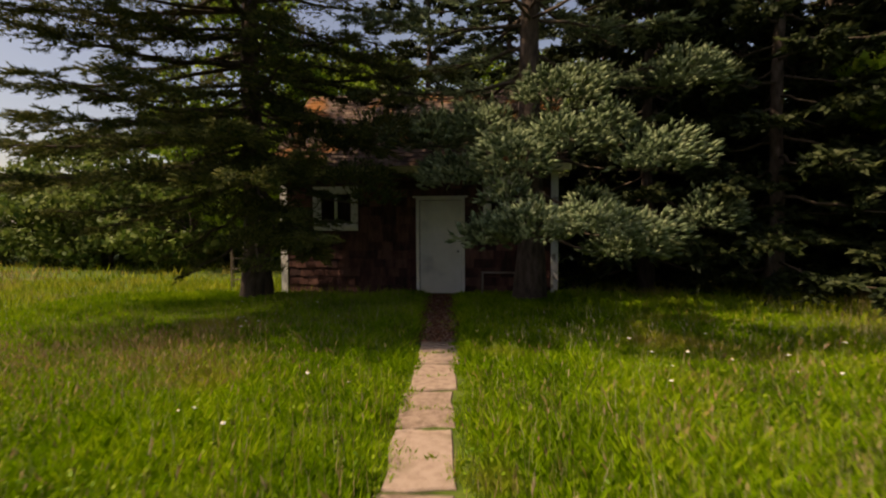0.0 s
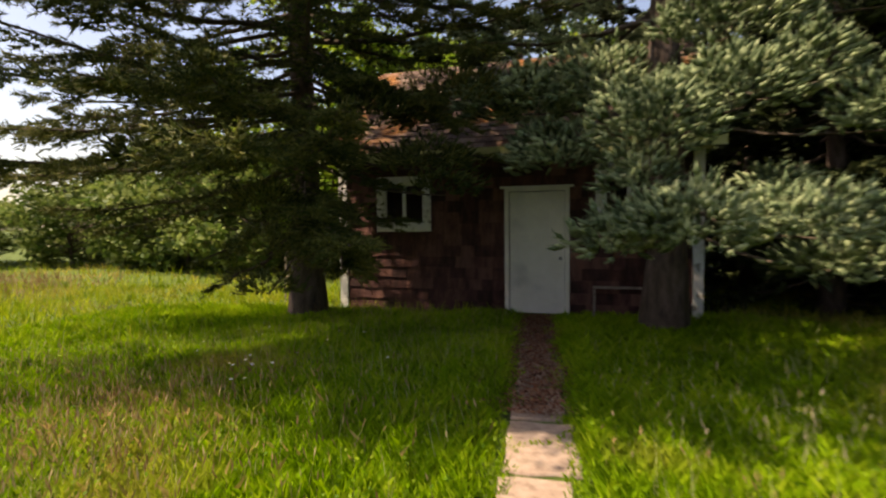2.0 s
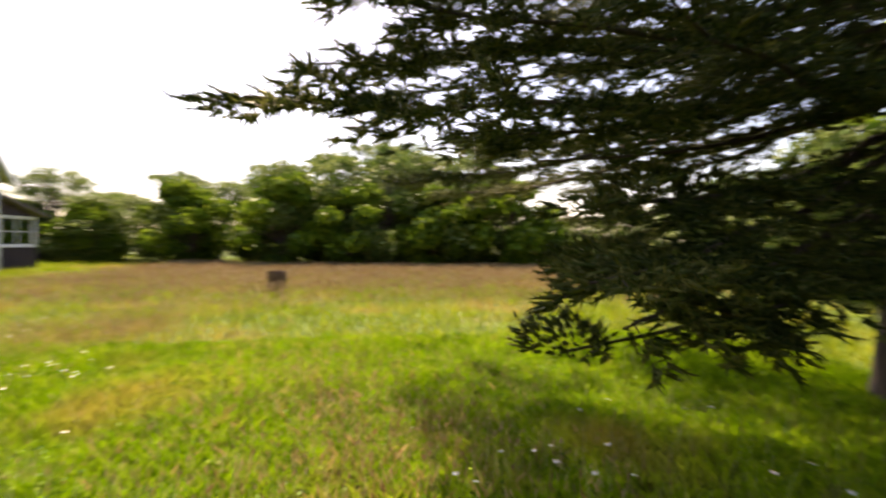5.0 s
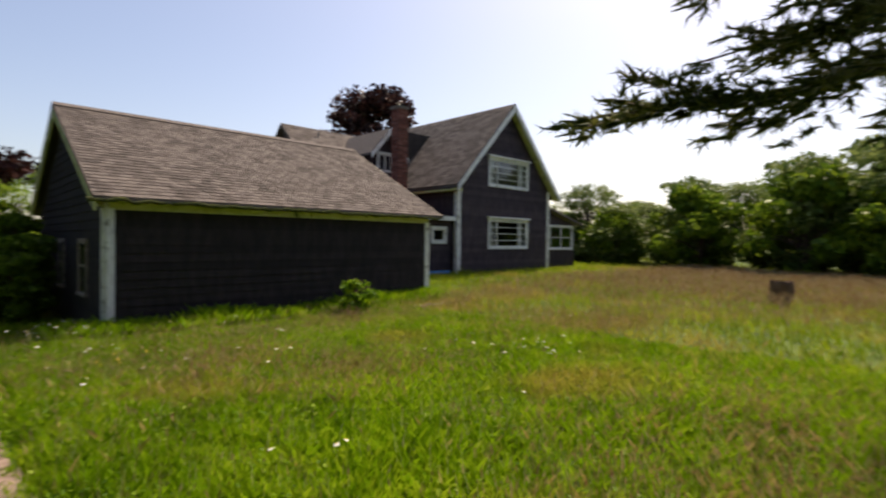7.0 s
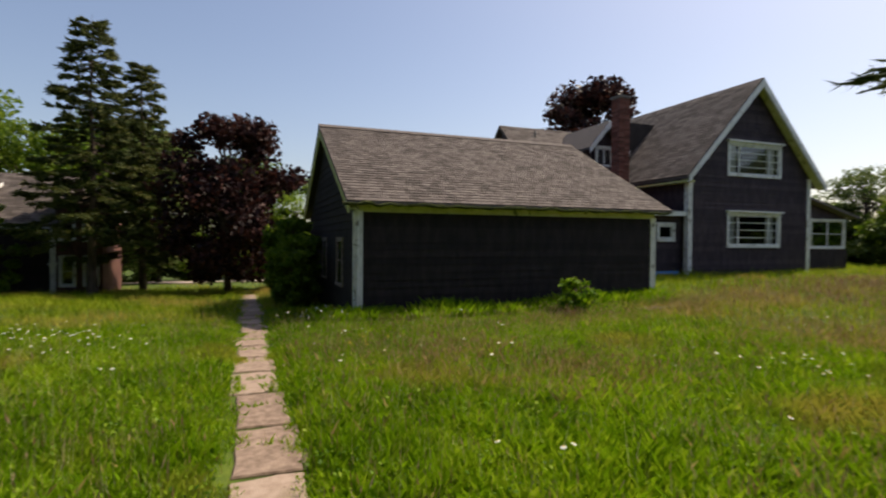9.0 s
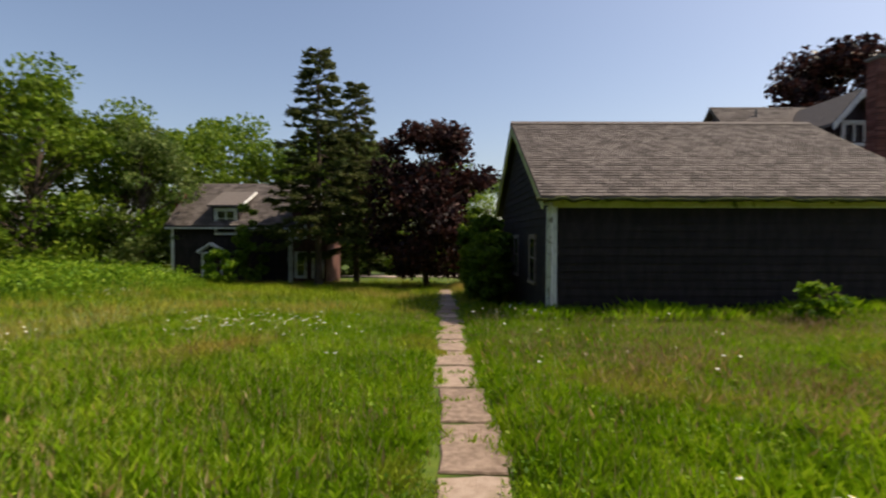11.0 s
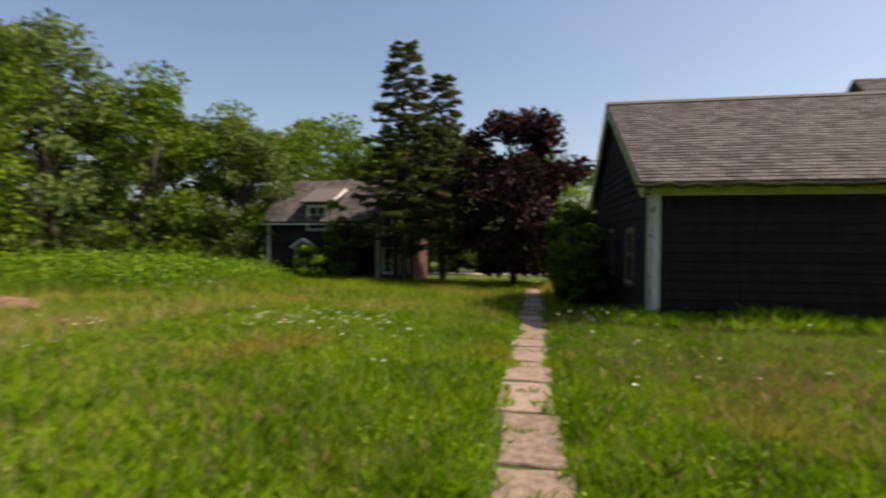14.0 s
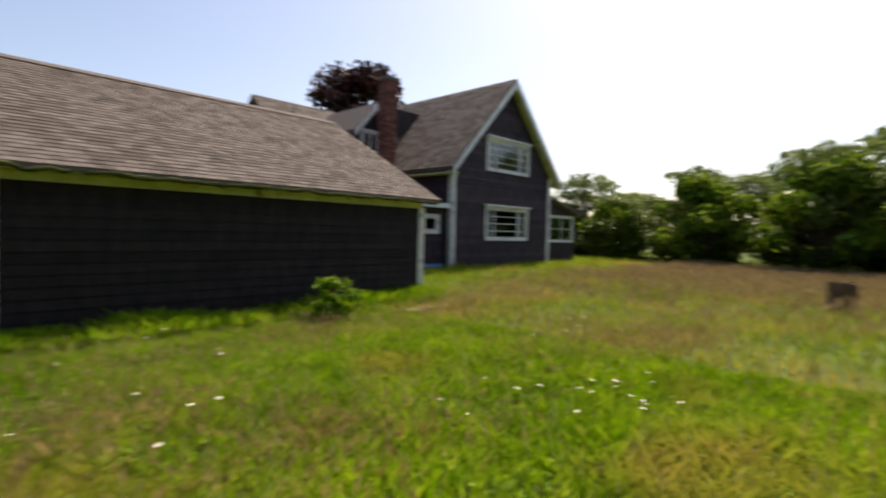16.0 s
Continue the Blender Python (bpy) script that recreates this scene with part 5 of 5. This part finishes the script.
# ---- grass ----
def grass(name, x0, x1, y0, y1, count, h, w, mat, label, keep=None, lean=0.8, curve=True):
    p = np.stack([rng.uniform(x0, x1, count), rng.uniform(y0, y1, count)], 1)
    wob = p[:, 1] + np.where(p[:, 0] > -0.05, 3.7, 0.0)
    edge = 0.19 + 0.075 * np.sin(wob * 4.3 + 1.2 * np.sin(wob * 1.9)) * np.sin(wob * 1.3) + 0.05 * np.sin(wob * 11.7 + 2 * np.sin(wob * 3.1)) + rng.normal(0, 0.02, count)
    free = (np.abs(p[:, 0] + 0.05) > edge) | (p[:, 1] < -14) | (p[:, 1] > 10.8)
    free |= (np.abs((p[:, 1] + 14) % 0.9 - 0.1) < 0.035) & (rng.random(count) < 0.6)
    in_garage = (p[:, 0] > GX0) & (p[:, 0] < GX1) & (p[:, 1] < GY + 0.02) & (p[:, 1] > GB)
    in_house = (p[:, 0] > -24) & (p[:, 0] < -10.4) & (p[:, 1] < -7.66) & (p[:, 1] > HB)
    c7, s7 = math.cos(radians(7)), math.sin(radians(7))
    lx, ly = (p[:, 0] + 0.05) * c7 - (p[:, 1] - 11) * s7, (p[:, 0] + 0.05) * s7 + (p[:, 1] - 11) * c7
    in_shed = (lx > SX0) & (lx < SX1) & (ly > -0.03) & (ly < SD)
    in_cottage = (p[:, 0] > 5.5) & (p[:, 0] < 12.8) & (p[:, 1] < -18.1) & (p[:, 1] > -23.3)
    on_road = (p[:, 1] < -27.2) & (p[:, 1] > -30)
    ok = free & ~in_garage & ~in_house & ~in_shed & ~in_cottage & ~on_road
    if keep is not None:
        ok &= keep(p[:, 0], p[:, 1])
    p = p[ok]
    n = len(p)
    clump = 0.88 + 0.16 * np.sin(p[:, 0] * 6.3 + 2 * np.sin(p[:, 1] * 3.1)) * np.sin(p[:, 1] * 7.1 + 1.5 * np.sin(p[:, 0] * 4.3)) + 0.2 * np.sin(p[:, 0] * 2.1 + 1.3 * np.sin(p[:, 1] * 1.7)) * np.sin(p[:, 1] * 2.3 + np.sin(p[:, 0] * 1.1))
    near_path = np.clip((np.abs(p[:, 0] + 0.05) - 0.1) / 0.3, 0.5, 1)
    hh = h * rng.uniform(0.45, 1.25, n) * clump * near_path
    a = rng.uniform(0, 2 * np.pi, n)
    side = np.stack([np.cos(a), np.sin(a), 0 * a], 1) * (w * rng.uniform(0.6, 1.3, n))[:, None]
    ln = rng.uniform(0, 2 * np.pi, n)
    tip = np.stack([np.cos(ln) * lean * hh * rng.uniform(0.1, 1, n), np.sin(ln) * lean * hh * rng.uniform(0.1, 1, n), hh], 1)
    b = np.column_stack([p, rough_ground(p[:, 0], p[:, 1]) - 0.01])
    if curve:
        mid = b + tip * [0.3, 0.3, 0.6]
        v = np.stack([b - side, b + side, mid + side * 0.5, b + tip], 1).reshape(-1, 3)
        o = np.arange(n)[:, None] * 4
        f = np.concatenate([o + [0, 1, 2], o + [0, 2, 3]], 0)
    else:
        v = np.stack([b - side, b + side, b + tip], 1).reshape(-1, 3)
        f = np.arange(3 * n).reshape(-1, 3)
    return tagged(part(name, (v, f), mat, kind="stuff"), label, "grass")


grass("meadow_grass", -7.5, 5.5, -4.5, 10.9, 350000, 0.15, 0.0052, BLADE, "lush uneven green meadow grass in sun")
grass("trackside_grass", -2.4, 2.2, -3.5, 9.5, 100000, 0.12, 0.0045, BLADE, "short dense grass along the path")
grass("outer_grass", -26, 16, -19, 14, 210000, 0.24, 0.013, BLADE_FAR, "taller sun-dried meadow grass",
      keep=lambda x, y: ~((x > -7.5 + 3 * rng.random(len(x))) & (x < 5.5 - 3 * rng.random(len(x))) & (y > -4.5 + 1.5 * rng.random(len(x))) & (y < 10.9)), curve=False)
grass("far_grass", -40, 30, -34, 22, 60000, 0.28, 0.024, BLADE_FAR, "distant dry yellow-green grass",
      keep=lambda x, y: ~((x > -26) & (x < 16) & (y > -19) & (y < 14)) & ((y > -21) | (x > 9) | (x < -5)), curve=False)
DRY_SPOTS = ((-3.7, 5.4, 1.7, 1.2), (2.3, 3.3, 1.9, 1.1), (6.0, 1.3, 1.6, 1.3), (-1.9, 0.3, 1.3, 1.3), (-5.5, -1.8, 2.2, 0.7), (3.4, 4.9, 1.6, 0.8), (-8.0, 1.5, 1.6, 0.8), (-9.5, -2.0, 1.5, 0.8), (-3.5, 1.8, 1.2, 0.6))


def seed_heads(name, x0, x1, y0, y1, count, size, mat, label, weight):
    """Thin stems with a loose head at the top, thickest where the weight is high."""
    x, y = rng.uniform(x0, x1, count), rng.uniform(y0, y1, count)
    ok = (rng.random(count) < weight(x, y)) & (np.abs(x + 0.05) > 0.3) & ~((x < GX1 + 0.1) & (y < GY + 0.15))
    x, y = x[ok], y[ok]
    n = len(x)
    b = np.stack([x, y, rough_ground(x, y)], 1)
    h = rng.uniform(0.17, 0.34, n) * (0.8 + 0.2 * size)
    top = b + np.stack([rng.normal(0, 0.22, n) * h, rng.normal(0, 0.22, n) * h, h], 1)
    a = rng.uniform(0, np.pi, n)
    side = np.stack([np.cos(a), np.sin(a), 0 * a], 1)
    d = unit(top - b)
    L = (0.05 * size * rng.uniform(0.6, 1.4, n))[:, None]
    stem = np.stack([b - side * 0.0012 * size, b + side * 0.0012 * size, top], 1).reshape(-1, 3)
    head = np.stack([top - d * L, top - d * L * 0.4 + side * 0.0055 * size, top + d * L * 0.4, top - d * L * 0.4 - side * 0.0055 * size], 1).reshape(-1, 3)
    o = 3 * n + 4 * np.arange(n)[:, None]
    f = np.concatenate([np.arange(3 * n).reshape(-1, 3), o + [0, 1, 2], o + [0, 2, 3]])
    return tagged(part(name, (np.concatenate([stem, head]), f), mat, kind="stuff"), label, "grass")


def dryness(x, y):
    w = 0.05 + 0 * x
    for cx, cy, rx, ry in DRY_SPOTS:
        w = w + (0.9 if cx < 0 else 0.16) * np.exp(-((x - cx) / rx) ** 2 - ((y - cy) / ry) ** 2)
    return w * (0.7 + 0.5 * np.sin(2.3 * x + np.sin(3.1 * y)) * np.sin(2.9 * y + np.sin(1.7 * x)))


seed_heads("seed_heads", -11, 8.5, -4, 7.2, 110000, 1.0, SEED, "reddish seed heads above the dry spots of the meadow", dryness)
grass("dry_grass", -11, 8.5, -4, 7.2, 130000, 0.17, 0.005, DRY_BLADE, "straw-coloured dry grass in patches", keep=lambda x, y: rng.random(len(x)) < 0.75 * dryness(x, y) - 0.03)
seed_heads("far_seed_heads", -29, -10, -6.5, 14, 60000, 2.2, SEED, "tan dry seed heads across the far meadow", lambda x, y: np.clip((-x - 9) / 9, 0.05, 0.8))
seed_heads("weed_heads", 0.8, 6.0, 5.5, 6.5, 260, 1.05, PALE_HEAD, "row of pale weed heads before the shade", lambda x, y: 0.8 + 0 * x)
dry = lambda x, y: (np.sin(x * 0.55 + 1.1 * np.sin(y * 0.4)) * np.sin(y * 0.6 + 0.8 * np.sin(x * 0.5)) > 0.25)
grass("seed_stalks", -14, 9, -4.2, 11, 42000, 0.32, 0.003, SEED, "dry reddish seed stalks standing above the grass", keep=dry, lean=0.3, curve=False)
grass("pale_stalks", -7, 7, -3.8, 9, 6000, 0.34, 0.0035, STRAW, "scattered pale grass stalks gone to seed", keep=lambda x, y: np.abs(x) > 0.5, lean=0.45, curve=False)
grass("wall_grass", -9.3, -1.2, -3.98, -3.2, 9000, 0.34, 0.0045, BLADE, "tall grass along the garage wall")
grass("bank_grass", 7.0, 18.5, -16, -2, 45000, 0.34, 0.011, WEED, "long bright green grass on the low bank", keep=lambda x, y: ((x - 13) / 5.2) ** 2 + ((y + 9.2) / 6.6) ** 2 < 1, curve=False)


def herbs():
    """Clover and other low leaves between the blades."""
    n = 60000
    p = np.stack([rng.uniform(-6, 5, n), rng.uniform(-3.5, 9.5, n), 0 * np.arange(n)], 1)
    clumped = np.sin(p[:, 0] * 3.7 + 1.4 * np.sin(p[:, 1] * 2.2)) * np.sin(p[:, 1] * 4.1 + np.sin(p[:, 0] * 2.6)) + rng.normal(0, 0.35, n)
    p = p[(clumped > 0.1) & (np.abs(p[:, 0] + 0.05) > 0.22)]
    p[:, 2] = rough_ground(p[:, 0], p[:, 1]) + rng.uniform(0.02, 0.14, len(p))
    return tagged(part("clover_leaves", leaf_cloud(p, 0.032, 1.2), WEED, kind="stuff"), "clover and small herb leaves low in the grass", "herbs")
herbs()


def litter():
    n = 5200
    x, y = rng.normal(-0.05, 0.17, n), 10.8 - 4.4 * rng.random(n) ** 1.3
    p = np.stack([x, y, rough_ground(x, y) + 0.045], 1)
    return tagged(part("needle_litter", leaf_cloud(p, 0.036, 3.0), LITTER, kind="stuff"), "brown needles and dead leaves on the path", "litter")
litter()
